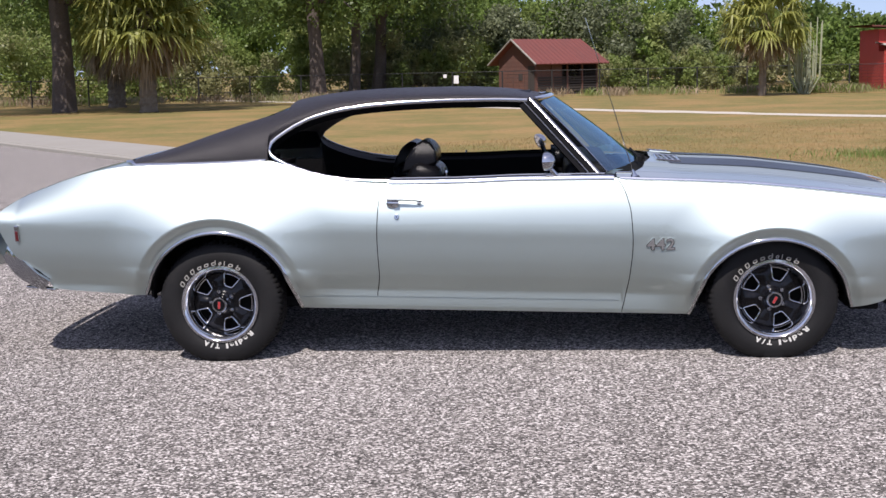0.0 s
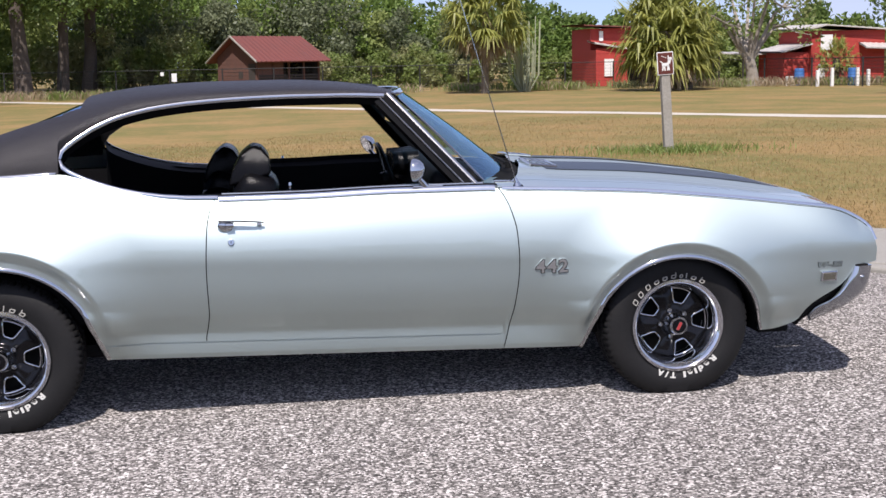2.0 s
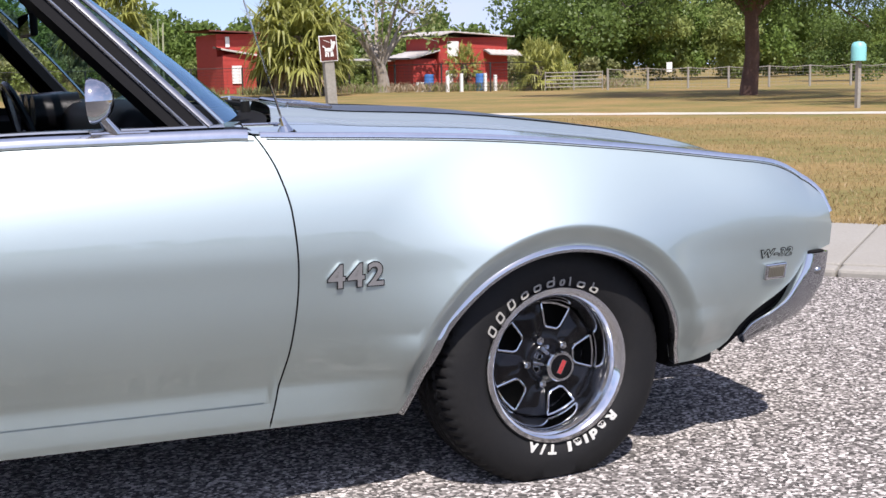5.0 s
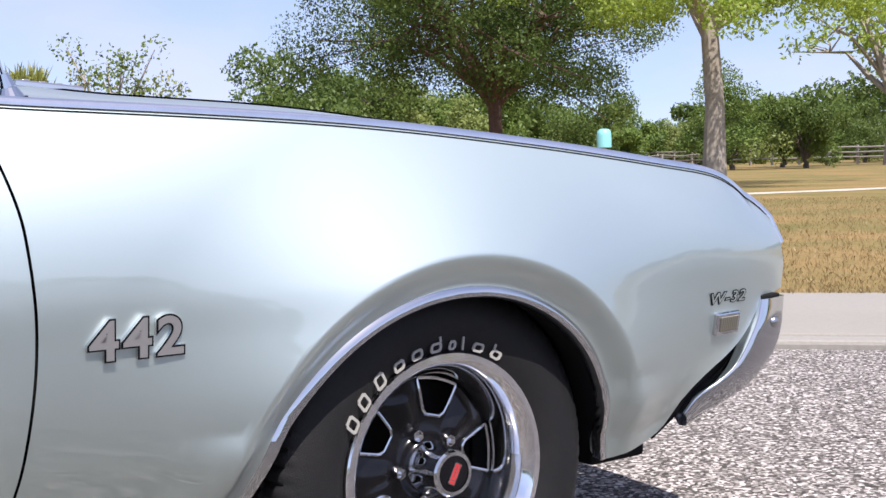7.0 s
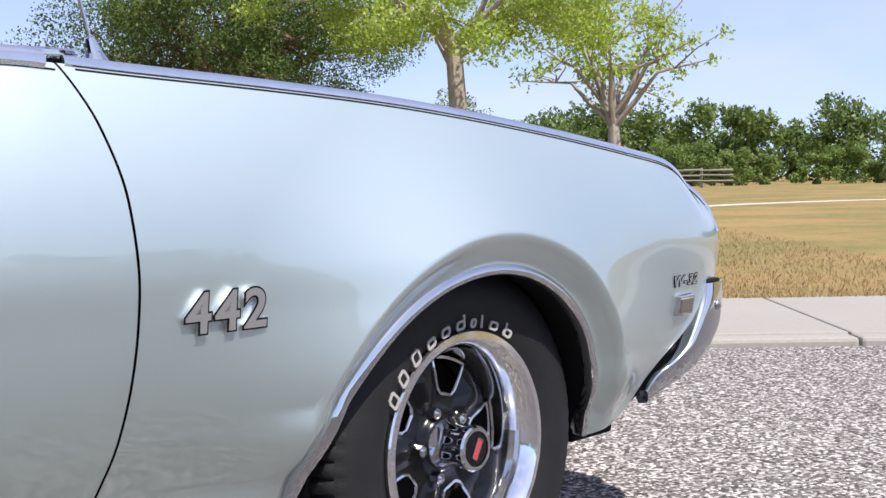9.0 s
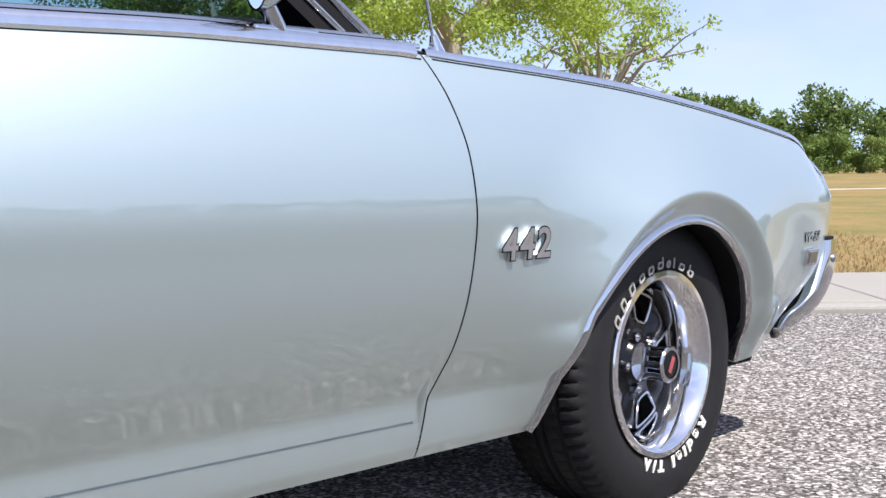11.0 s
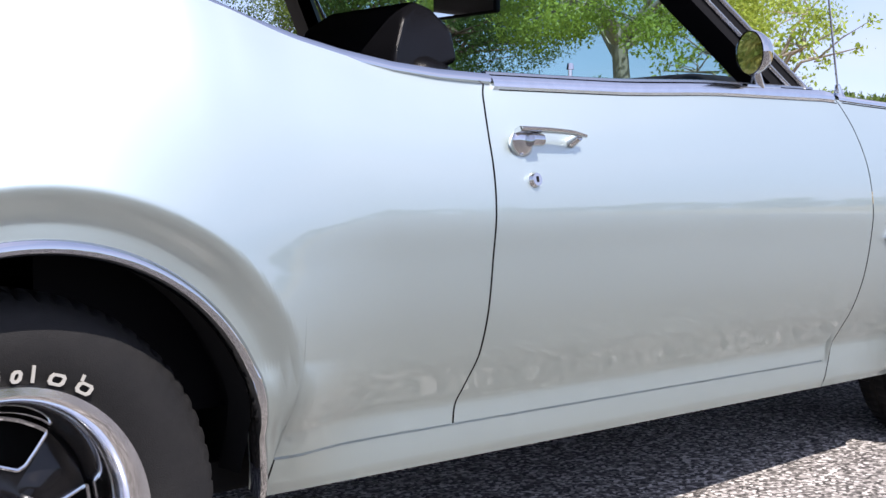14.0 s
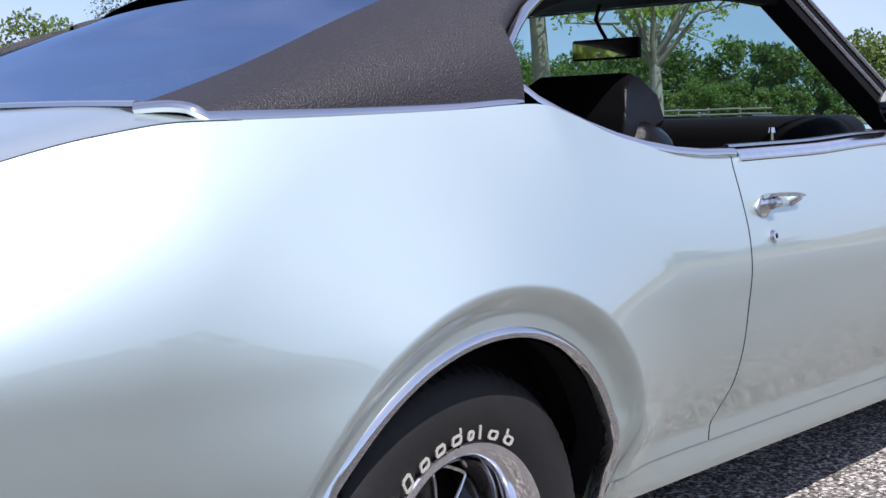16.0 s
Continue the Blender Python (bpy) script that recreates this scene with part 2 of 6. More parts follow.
top_edge = line([(-1.20, .755), (-1.165, .79), (-1.09, .845), (-.93, .907), (-.715, .974), (-.60, .998), (-.47, 1.013), (-.24, 1.015), (.06, 1.02), (.27, 1.028),
                 (.36, 1.008), (.471, .972), (.56, .951), (.645, .935), (.76, .921), (.879, .914), (1.227, .915), (1.629, .925), (2.0, .925), (2.09, .920),
                 (2.16, .9165), (2.40, .9065), (2.645, .893), (3.061, .853), (3.385, .812), (3.538, .790), (3.668, .742), (3.738, .685), (3.765, .60)])
tail_low = line([(-1.20, .745), (-1.175, .70), (-1.14, .625), (-1.105, .562), (-1.04, .508), (-.97, .464), (-.938, .42), (-.925, .374), (-.87, .366), (-.40, .338)])
nose_low = line([(3.226, .254), (3.37, .280), (3.415, .302), (3.440, .352), (3.487, .392), (3.552, .430), (3.598, .464), (3.634, .508), (3.650, .530), (3.70, .536), (3.765, .545)])
gap_front = line([(.20, 2.078), (.246, 2.087), (.31, 2.102), (.457, 2.126), (.601, 2.137), (.744, 2.129), (.843, 2.105), (.90, 2.078), (.94, 2.05)])
gap_rear = line([(.25, .826), (.335, .828), (.39, .838), (.45, .846), (.614, .843), (.80, .852), (.89, .872), (.94, .905)])
width_h = line([(-.05, .815), (0, .830), (.02, .838), (.066, .842), (.10, .844), (.13, .858), (.20, .894), (.28, .918), (.36, .930), (.43, .937), (.50, .936)])
width_top = line([(-1.2, .80), (-.5, .835), (.3, .85), (.6, .862), (1.2, .872), (2.0, .876), (3.0, .878), (3.5, .875), (3.75, .87)])


def sill(x):
    return 0.272 - 0.0216 * x


def half_width(x, z):
    h, top = z - sill(x), top_edge(x) - sill(x)
    w = width_h(min(h, 0.46))
    if h > 0.43:
        q = (h - 0.43) / max(top - 0.43, 0.12)
        w = 0.937 - (0.937 - width_top(x)) * min(q, 1.1) ** 1.9
    if x < -0.3:
        w -= 0.07 * ((-0.3 - x) / 0.9) ** 2
    if x > 3.2:
        w -= 0.065 * ((x - 3.2) / 0.54) ** 3.5
    for cx, cz, r0, ra in ARCHES:
        zz = max(z, cz)
        r = math.hypot((x - cx) * r0 / ra, zz - cz)
        rb = r0 + (0.070 if cx < 1 else 0.056) + 0.010 * (zz - cz) / r
        low = ease((z - sill(x)) / 0.19)
        if r > rb:
            w += 0.044 * max(0.0, 1 - (r - rb) / 0.25) ** 2 * low
        else:
            drop = 0.030 * (1 - 0.65 * ease((cz + 0.28 - z) / 0.20)) if x > cx and cx < 1 else 0.030
            w += 0.044 * low - drop * ease((rb - r) / 0.050) * (0.35 + 0.65 * low)
        near = 1.0 if r < rb else math.exp(-((r - rb) / 0.07) ** 2)
        w += 0.020 * near * math.sin(math.pi * min(max((z - sill(x)) / 0.22, 0.0), 1.0))
    return w


def arch_z(x, k):
    """Height of a wheel opening's edge over x, or None outside it."""
    cx, cz, r, ra = ARCHES[k]
    dx = x - cx
    d = abs(dx)
    knee = 0.345 if k == 0 else 0.338
    reach, foot = ((0.418, 0.264) if dx > 0 else (0.406, 0.338)) if k == 0 else ((0.392, 0.258) if dx > 0 else (0.413, 0.217))
    if d > reach:
        return None
    if d < knee:
        return cz + r * math.sqrt(1 - (d / ra) ** 2)
    zk = cz + r * math.sqrt(1 - (knee / ra) ** 2)
    return zk + (foot - zk) * (d - knee) / (reach - knee)


def low_edge(x):
    for k in (0, 1):
        z = arch_z(x, k)
        if z is not None:
            return z
    if x < -0.398:
        return tail_low(x)
    if x < 2.09:
        return sill(x) + 0.068
    if x < 2.427:
        return sill(x)
    return nose_low(x)


def columns(a, b):
    """Stations along the flank, closer together round the wheel openings and the ends."""
    xs = set(np.round(np.linspace(a, b, max(3, int((b - a) / 0.025))), 4))
    for k, (cx, cz, r, ra) in enumerate(ARCHES):
        for t in np.linspace(0, math.pi, 70):
            xs.add(round(cx + ra * math.cos(t), 4))
        ends = ((-0.398, 0.426), (2.427, 3.232))[k]
        for e in ends:
            xs |= {round(e - 0.0008, 4), round(e + 0.0008, 4)}
    for t in np.linspace(0, 0.1, 8):
        xs |= {round(-1.2 + t, 4), round(3.765 - t, 4)}
    return [a] + sorted(x for x in xs if a + 0.004 < x < b - 0.004) + [b]


def flank_point(x, z, shift=0.0):
    return (x + shift, -half_width(x + shift, z), z)


def flank(a, b, gl=None, gr=None, low=low_edge, high=top_edge, n=58):
    """Rows of a body side panel from station a to b; gl and gr: the curved gaps at its ends."""
    cols = []
    for x in columns(a, b):
        zb, zt = low(x), high(x)
        col = []
        for i in range(n + 1):
            v = i / n
            z = zb + (zt - zb) * v
            s = 0.0
            if gl:
                s += (1 - ease((x - a) / 0.35)) * (gl(z) + 0.0022 - a)
            if gr:
                s += (1 - ease((b - x) / 0.35)) * (gr(z) - 0.0022 - b)
            col.append(flank_point(x, z, s))
        x0, y0, z0 = col[0]
        x1, y1, z1 = col[-1]
        col = [(x0, y0 + 0.03, z0 + 0.004), (x0, y0 + 0.004, z0 - 0.0005)] + col + [(x1, y1 + 0.004, z1 + 0.002), (x1, y1 + 0.02, z1 + 0.004)]
        cols.append(col)
    return cols


def flank_normal(x, z, e=0.004):
    return Vector((half_width(x - e, z) - half_width(x + e, z), -2 * e, half_width(x, z - e) - half_width(x, z + e))).normalized()


def side_panel(name, rows, material, parent, label="", body=False):
    """A panel on the right side and its mirror image on the left; body: shaded by the true curve of the flank."""
    made = []
    normals = [flank_normal(x, z) for r in rows for x, y, z in r] if body else None
    for mirrored in (False, True):
        v, f = grid(both(rows, mirrored), flip=not mirrored)
        me = mesh_of(name, v, f, material)
        if body:
            me.normals_split_custom_set_from_vertices([(n.x, -n.y if mirrored else n.y, n.z) for n in normals])
        made.append(put(name, me, parent, label))
    return made


def side_sweep(name, path, profile, material, parent, out=(0, -1, 0), label="", closed=False):
    made = []
    for s in (1, -1):
        v, f = sweep([(x, y * s, z) for x, y, z in path], profile, (out[0], out[1] * s, out[2]), closed)
        if s < 0:
            f = [g[::-1] for g in f]
        made.append(put(name, mesh_of(name, v, f, material), parent, label))
    return made


# body sides
side_panel("rear_quarter_panel", flank(-1.20, 0.843, gr=gap_rear), PAINT, CAR, body=True)
DOORS = side_panel("door", flank(0.843, 2.09, gl=gap_rear, gr=gap_front), PAINT, CAR, body=True)
side_panel("front_fender", flank(2.09, 3.765, gl=gap_front), PAINT, CAR, body=True)
side_panel("rocker_panel", flank(0.429, 2.084, low=sill, high=lambda x: sill(x) + 0.0625, n=8), PAINT, CAR, body=True)

# nose and tail close the body across
def cross_rows(x_edge, zs, bulge, n=16):
    rows = []
    for z in zs:
        w = half_width(x_edge, z) - 0.002
        rows.append([(x_edge + bulge * (1 - (2 * k / n - 1) ** 4), w * (2 * k / n - 1), z) for k in range(n + 1)])
    return rows


v, f = grid(cross_rows(3.762, np.linspace(.57, .612, 6), 0.05), flip=True)
put("header_panel", mesh_of("header_panel", v, f, PAINT), CAR)
part("grille", boxed((0.05, 1.56, 0.16), (3.70, 0, 0.485), bevel=0.012), CABIN, CAR)
v, f = grid(cross_rows(-1.197, np.linspace(.50, .757, 6), -0.03))
put("tail_panel", mesh_of("tail_panel", v, f, PAINT), CAR)

# hood, cowl and fender tops
hood_mid = line([(2.05, .985), (2.223, .985), (2.444, .966), (2.757, .950), (3.069, .915), (3.379, .868), (3.58, .825), (3.70, .762), (3.76, .69), (3.80, .625)])
hood_start = lambda y: 2.10 + 0.19 * (1 - (y / 0.8) ** 2)


def deck_z(x, y):
    """Height of the front deck: fender top, hood and its two raised bands."""
    e, m = top_edge(min(x, 3.765)), hood_mid(x)
    w = half_width(min(x, 3.76), top_edge(min(x, 3.76)))
    q = min(abs(y) / w, 1.0)
    z = e + 0.006 + (m - 0.020 - e) * (1 - q ** 1.75)
    b = abs(abs(y) - 0.30)
    return z + 0.020 * (1 - ease((b - 0.17) / 0.05)) * ease((3.72 - x) / 0.4)


def deck_rows(x0, x1, ys, n=70, start=None):
    rows = []
    for i in range(n + 1):
        row = []
        for q in ys:
            xs = start(q * 0.85) if start else x0
            x = xs + (x1 - xs) * i / n
            w = half_width(min(x, 3.76), top_edge(min(x, 3.76))) - 0.003
            y = q * w
            bow = 0.045 * (1 - q ** 4) * ease((x - 3.3) / 0.45)
            row.append((x + bow, y, deck_z(x, y)))
        rows.append(row)
    return rows


# fender tops stop at the hood gap; the hood lies between
v, f = grid(deck_rows(2.12, 3.765, np.linspace(-0.78, 0.78, 61), start=hood_start), flip=True)
HOOD = put("hood", mesh_of("hood", v, f, PAINT), CAR)
for s in (1, -1):
    qs = np.concatenate([np.linspace(0.786, 0.96, 8), [0.972, 0.985, 1.0]]) * s
    v, f = grid(deck_rows(2.06, 3.765, qs), flip=s > 0)
    put("fender_top", mesh_of("fender_top", v, f, PAINT), CAR)
    rows = []
    for i in range(60):
        x = 2.36 + (3.58 - 2.36) * i / 59
        rows.append([(x, s * (0.13 + 0.34 * k / 8), deck_z(x, s * (0.13 + 0.34 * k / 8)) + 0.0025) for k in range(9)])
    v, f = grid(rows, flip=s < 0)
    put("hood_stripe", mesh_of("hood_stripe", v, f, STRIPE), HOOD, "dark charcoal painted hood stripe")
    # hood vent with a chrome frame
    bm = bmesh.new()
    for a, b in (((2.30, .16), (2.30, .40)), ((2.30, .40), (2.42, .40)), ((2.42, .40), (2.42, .16)), ((2.42, .16), (2.30, .16))):
        cyl(bm, 0.007, 0.007, (a[0], s * a[1], deck_z(a[0], s * a[1]) + 0.006), (b[0], s * b[1], deck_z(b[0], s * b[1]) + 0.006), 6)
    part("hood_vent_frame", bm, CHROME, HOOD, smooth=True)
    for k in range(4):
        x = 2.315 + 0.03 * k
        part("vent_slat", boxed((0.012, 0.23, 0.006), (x + 0.006, s * 0.28, deck_z(x, s * 0.28) + 0.006), bevel=0.0015), DULLCHROME, HOOD)

rows = []
for i in range(13):
    t = i / 12
    row = []
    for k in range(41):
        y = (2 * k / 40 - 1) * 0.845
        x0, x1 = 1.955 + 0.18 * (1 - (y / .845) ** 2), hood_start(y) - 0.006
        row.append((x0 + (x1 - x0) * t, y, 0.926 + 0.035 * (1 - (y / .845) ** 2) - 0.03 * math.sin(math.pi * t) * (1 - (y / .845) ** 6)))
    rows.append(row)
v, f = grid(rows, flip=True)
put("cowl", mesh_of("cowl", v, f, UNDER), CAR, "black cowl grille below the windshield")
for s in (1, -1):
    rows = []
    for i in range(9):
        row = []
        for k in range(9):
            y = 0.60 + 0.258 * k / 8
            x0, x1 = 1.962 + 0.18 * (1 - (y / .862) ** 2), min(hood_start(y) - 0.006, 2.064 + 0.5 * max(0.0, 0.69 - y))
            x = x0 + (x1 - x0) * i / 8
            row.append((x, s * y, deck_z(max(x, 2.06), y) - 0.001))
        rows.append(row)
    v, f = grid(rows, flip=s > 0)
    put("cowl_side", mesh_of("cowl_side", v, f, PAINT), CAR)

# trunk deck
trunk_mid = line([(-1.23, .755), (-1.2, .775), (-1.15, .812), (-1.05, .866), (-.9, .924), (-.72, .984), (-.62, 1.010), (-.55, 1.026), (-.48, 1.040), (-.40, 1.046)])


def trunk_z(x, q):
    return top_edge(x) + 0.004 + (trunk_mid(x) - top_edge(x)) * (1 - abs(q) ** 8)


rows = []
for i in range(40):
    x = -1.20 + 0.80 * i / 39
    w = half_width(max(x, -1.2), top_edge(x)) - 0.004
    row = []
    for k in range(61):
        q = math.sin(math.pi / 2 * (2 * k / 60 - 1))
        z = trunk_z(x, q)
        row.append((x - 0.03 * (1 - q ** 4) * ease((-1.0 - x) / 0.2), q * w, z))
    rows.append(row)
v, f = grid(rows, flip=True)
put("trunk_lid", mesh_of("trunk_lid", v, f, PAINT), CAR)

# jambs behind the door gaps, and flanges that close the body's upper seams
for gap in (gap_front, gap_rear):
    side_panel("door_jamb", [[(gap(z) + k, -half_width(gap(z), z) + 0.022, z) for z in np.linspace(.27, .90, 24)] for k in (-0.04, 0.0, 0.04)], UNDER, CAR)
for x0, x1 in ((-1.195, -0.38), (2.08, 3.745)):
    side_panel("seam_flange", [[(x, -half_width(x, top_edge(x)) + 0.005, top_edge(x) + 0.003), (x, -half_width(x, top_edge(x)) + 0.014, top_edge(x) - 0.07)] for x in np.linspace(x0, x1, 40)], UNDER, CAR)

# floor, firewall and wheel wells keep the inside dark
part("floor_pan", boxed((2.6, 1.50, 0.05), (1.42, 0, 0.285)), UNDER, CAR)
part("engine_bay_floor", boxed((1.1, 1.0, 0.05), (3.0, 0, 0.34)), UNDER, CAR)
part("trunk_floor", boxed((0.55, 1.3, 0.05), (-0.45, 0, 0.42)), UNDER, CAR)
part("firewall", boxed((0.04, 1.58, 0.60), (2.10, 0, 0.60)), UNDER, CAR)
part("rear_bulkhead", boxed((0.04, 1.5, 0.62), (-0.02, 0, 0.66)), CABIN, CAR)
for k, (cx, cz, r, ra) in enumerate(ARCHES):
    for s in (1, -1):
        rows = []
        for t in np.linspace(0.02, math.pi - 0.02, 30):
            x, z = cx + (r + 0.006) * math.cos(t), cz + (r + 0.006) * math.sin(t)
            w = half_width(x, max(z, 0.25)) - 0.02
            rows.append([(x, s * w, z), (x, s * (w - 0.06), z), (x + 0.035 * math.cos(t), s * (w - 0.07), z + 0.035 * math.sin(t)),
                         (x + 0.035 * math.cos(t), s * 0.56, z + 0.035 * math.sin(t)), (cx + 0.04 * math.cos(t), s * 0.55, cz + 0.04 * math.sin(t))])
        v, f = grid(rows)
        put("wheel_well", mesh_of("wheel_well", v, f, UNDER), CAR)

# chrome lips of the wheel openings
for k in (0, 1):
    cx = ARCHES[k][0]
    a, b = ((-0.3965, 0.4255), (2.4275, 3.2315))[k]
    path = []
    stations = sorted(set([cx + ARCHES[k][3] * math.cos(t) for t in np.linspace(0.47, math.pi - 0.47, 60)] + list(np.linspace(a, cx - 0.345 + 0.007 * k, 12)) + list(np.linspace(cx + 0.345 - 0.007 * k, b, 12))))
    for x in stations:
        z = arch_z(x, k)
        path.append((x, -half_width(x, z), z))
    side_sweep("wheel_arch_moulding", path, [(-0.016, 0.007), (0.003, 0.007), (0.007, 0.004), (0.008, -0.002), (0.006, -0.008), (0.002, -0.013), (-0.004, -0.013)], CHROME, CAR, label="chrome wheel opening moulding")

# ---- greenhouse ----
roof_mid = line([(-.57, 1.012), (-.30, 1.118), (0, 1.232), (.30, 1.325), (.45, 1.354), (.577, 1.369), (.889, 1.382), (1.198, 1.383), (1.45, 1.370), (1.60, 1.349), (1.687, 1.323), (1.74, 1.300)])
# upper edge of the side opening, from its rear point to the windshield post
DLO_TOP = [(.268, 1.085), (.276, 1.112), (.30, 1.136), (.339, 1.164), (.395, 1.199), (.46, 1.229), (.54, 1.255), (.64, 1.277), (.78, 1.295), (.935, 1.306), (1.08, 1.312), (1.227, 1.315), (1.42, 1.315), (1.60, 1.309)]
DLO_LOW = [(.268, 1.085), (.280, 1.060), (.31, 1.038), (.36, 1.014), (.42, .991), (.50, .966), (.58, .948), (.68, .933), (.78, .925), (.90, .922)]
dlo_top = line(DLO_TOP)


def lean(z):
    """Half width of the greenhouse side at a height: it leans in towards the roof."""
    t = (z - 0.925) / 0.39
    return 0.858 - 0.205 * t - 0.03 * t * max(t - 0.5, 0)


def roof_low(x):
    return dlo_top(x) + 0.012 if x > 0.268 else top_edge(x) + 0.006


def roof_point(x, a):
    zl, zc = roof_low(x), max(roof_mid(x), roof_low(x) + 0.004)
    wl = lean(min(zl, 1.32)) if x > 0.268 else min(width_top(x) - 0.002, lean(zl) + 0.01)
    if x < -0.3:
        wl -= 0.07 * ((-0.3 - x) / 0.9) ** 2
    c, s = math.cos(a), math.sin(a)
    y, z = wl * c ** 0.62, zl + (zc - zl) * s ** 0.86
    if 0.268 < x < 0.618:
        # the pillar's section runs on above the side opening and fades into the roof's
        zb = 1.034
        sb = min(max((z - zb) / (zc - zb), 0.0), 1.0) ** (1 / 0.86)
        yb = min(width_top(0.268) - 0.002, lean(zb) + 0.01) * math.sqrt(max(1 - sb * sb, 0.0)) ** 0.62
        y += (yb - y) * (1 - ease((x - 0.268) / 0.35)) * ease((z - zl) / 0.06)
    return (x + (0.0 if x < 1.5 else 0.02 * s * ease((x - 1.5) / 0.2)), -y, z)


def sail_edge(x):
    """Angle on the roof section at which the rear window begins."""
    zl = roof_low(x)
    wl = lean(zl)
    y = 0.60 + 0.10 * ease((0.30 - x) / 0.8)
    return math.acos(min(y / wl, 0.999) ** (1 / 0.62))


REAR_GLASS = 0.47
xs = sorted(set(list(np.linspace(REAR_GLASS, 1.68, 70)) + [p[0] for p in DLO_TOP[3:]] + [1.687]))
rows = [[roof_point(x, math.pi / 2 * k / 24) for k in range(25)] + [(p[0], -p[1], p[2]) for p in [roof_point(x, math.pi / 2 * k / 24) for k in range(23, -1, -1)]] for x in xs]
v, f = grid(rows, flip=True)
put("vinyl_roof", mesh_of("vinyl_roof", v, f, VINYL), CAR, "black grained vinyl roof covering")
xs = sorted(set(list(np.linspace(-.494, REAR_GLASS, 70)) + [-.441, -.445, -.45] + [.262, .268, .2685, .27, .273, .276, .282, .29, .30, .31, .32]))


def sail_start(x):
    """Angle on the roof section at which the vinyl begins; its rear end is cut at a slant."""
    if x > -0.441:
        return 0.0
    wl = -roof_point(x, 0.0)[1]
    y = wl - (-0.441 - x) / 0.053 * (wl - 0.750)
    return min(math.acos(min(y / wl, 1.0) ** (1 / 0.62)), sail_edge(x))


for xs_ in ([x for x in xs if x <= 0.268], [0.2682] + [x for x in xs if x > 0.2684]):
    side_panel("sail_panel", [[roof_point(x, sail_start(x) + (sail_edge(x) - sail_start(x)) * k / 16) for k in range(17)] + [tuple(Vector(roof_point(x, sail_edge(x))) + Vector((0, 0.012, -0.03)))] for x in xs_], VINYL, CAR, "black vinyl covered rear roof pillar")
# rear window, a little sunk between the sail panels
xs = list(np.linspace(-.462, REAR_GLASS + 0.02, 44))
rows = []
for x in xs:
    a0 = sail_edge(min(x, REAR_GLASS))
    half = [roof_point(x, a0 + (math.pi / 2 - a0) * k / 16) for k in range(17)]
    half = [(p[0], p[1], half[0][2] - 0.016 + (0.22 + 0.78 * ease((x + 0.05) / (REAR_GLASS + 0.05))) * (p[2] - half[0][2])) for p in half]
    rows.append(half + [(p[0], -p[1], p[2]) for p in half[-2::-1]])
v, f = grid(rows, flip=True)
put("rear_window", mesh_of("rear_window", v, f, DARKGLASS), CAR, "tinted sloping rear window").visible_shadow = False
path = [(-.468, y, roof_mid(-.468) - 0.004 - 0.008 * (abs(y) / .70) ** 3) for y in np.linspace(-.72, .72, 24)]
v, f = sweep(path, strip(0.018, 0.008), (0, 0, 1))
put("rear_window_trim", mesh_of("rear_window_trim", v, f, CHROME), CAR)

# chrome along the vinyl's lower edge, curling round its rear tip
path = [(x, -min(width_top(x), lean(roof_low(x)) + 0.012) + (0.07 * ((-0.3 - x) / 0.9) ** 2 if x < -.3 else 0), top_edge(x) + 0.006) for x in np.linspace(.275, -.43, 30)]
tip = path[-1]
path += [tuple(Vector(roof_point(x, sail_start(x))) + Vector((0, 0, 0.003))) for x in np.linspace(-.443, -.494, 9)]
side_sweep("vinyl_edge_trim", path, strip(0.017, 0.009), CHROME, CAR, (-0.15, -0.75, 0.65))
# chrome round the side opening: along the roof rail, down the rear curve, then wide along the belt
path = [(x, -lean(z) - 0.002, z + 0.006) for x, z in [(xx, dlo_top(xx)) for xx in np.linspace(1.61, .46, 30)]] + [(x, -lean(z) - 0.002, z + 0.005) for x, z in DLO_TOP[4::-1]]
side_sweep("roof_rail_trim", path, strip(0.020, 0.012), CHROME, CAR)
path = [(x, -lean(z) - 0.004, z) for x, z in DLO_LOW]
side_sweep("quarter_window_trim", path, strip(0.019, 0.010), CHROME, CAR, (0, -0.9, 0.45))
belt = lambda x: top_edge(x) + 0.008
path = [(x, -half_width(x, top_edge(x)) + 0.006, belt(x)) for x in np.linspace(.903, 2.045, 40)]
path = [(x, y - 0.004, z - 0.006) for x, y, z in path]
for ob, s in zip(DOORS, (1, -1)):
    v, f = sweep([(x, y * s, z) for x, y, z in path], strip(0.027, 0.010), (0, -0.84 * s, 0.54))
    put("belt_moulding", mesh_of("belt_moulding", v, f if s > 0 else [g[::-1] for g in f], TRIM), ob, "chrome belt moulding")
path = [(x, -half_width(x, top_edge(x)) + 0.004, top_edge(x) + 0.004) for x in np.linspace(2.075, 3.755, 80)]
side_sweep("fender_crown_edge", path, strip(0.016, 0.006), TRIM, CAR, (0, -0.85, 0.53), "bright moulding along the fender crown")
# thin dark strips laid on the flank draw the shadow line under the mouldings
path = [(x, -half_width(x, top_edge(x) - 0.005) - 0.0005, top_edge(x) - 0.005) for x in np.linspace(2.09, 3.72, 70)]
side_sweep("moulding_shadow_gap", path, strip(0.0024, 0.0010), UNDER, CAR)
path = [(x, -half_width(x, top_edge(x) - 0.009) - 0.0005, top_edge(x) - 0.009) for x in np.linspace(.92, 2.06, 40)]
side_sweep("moulding_shadow_gap", path, strip(0.0024, 0.0010), UNDER, CAR)
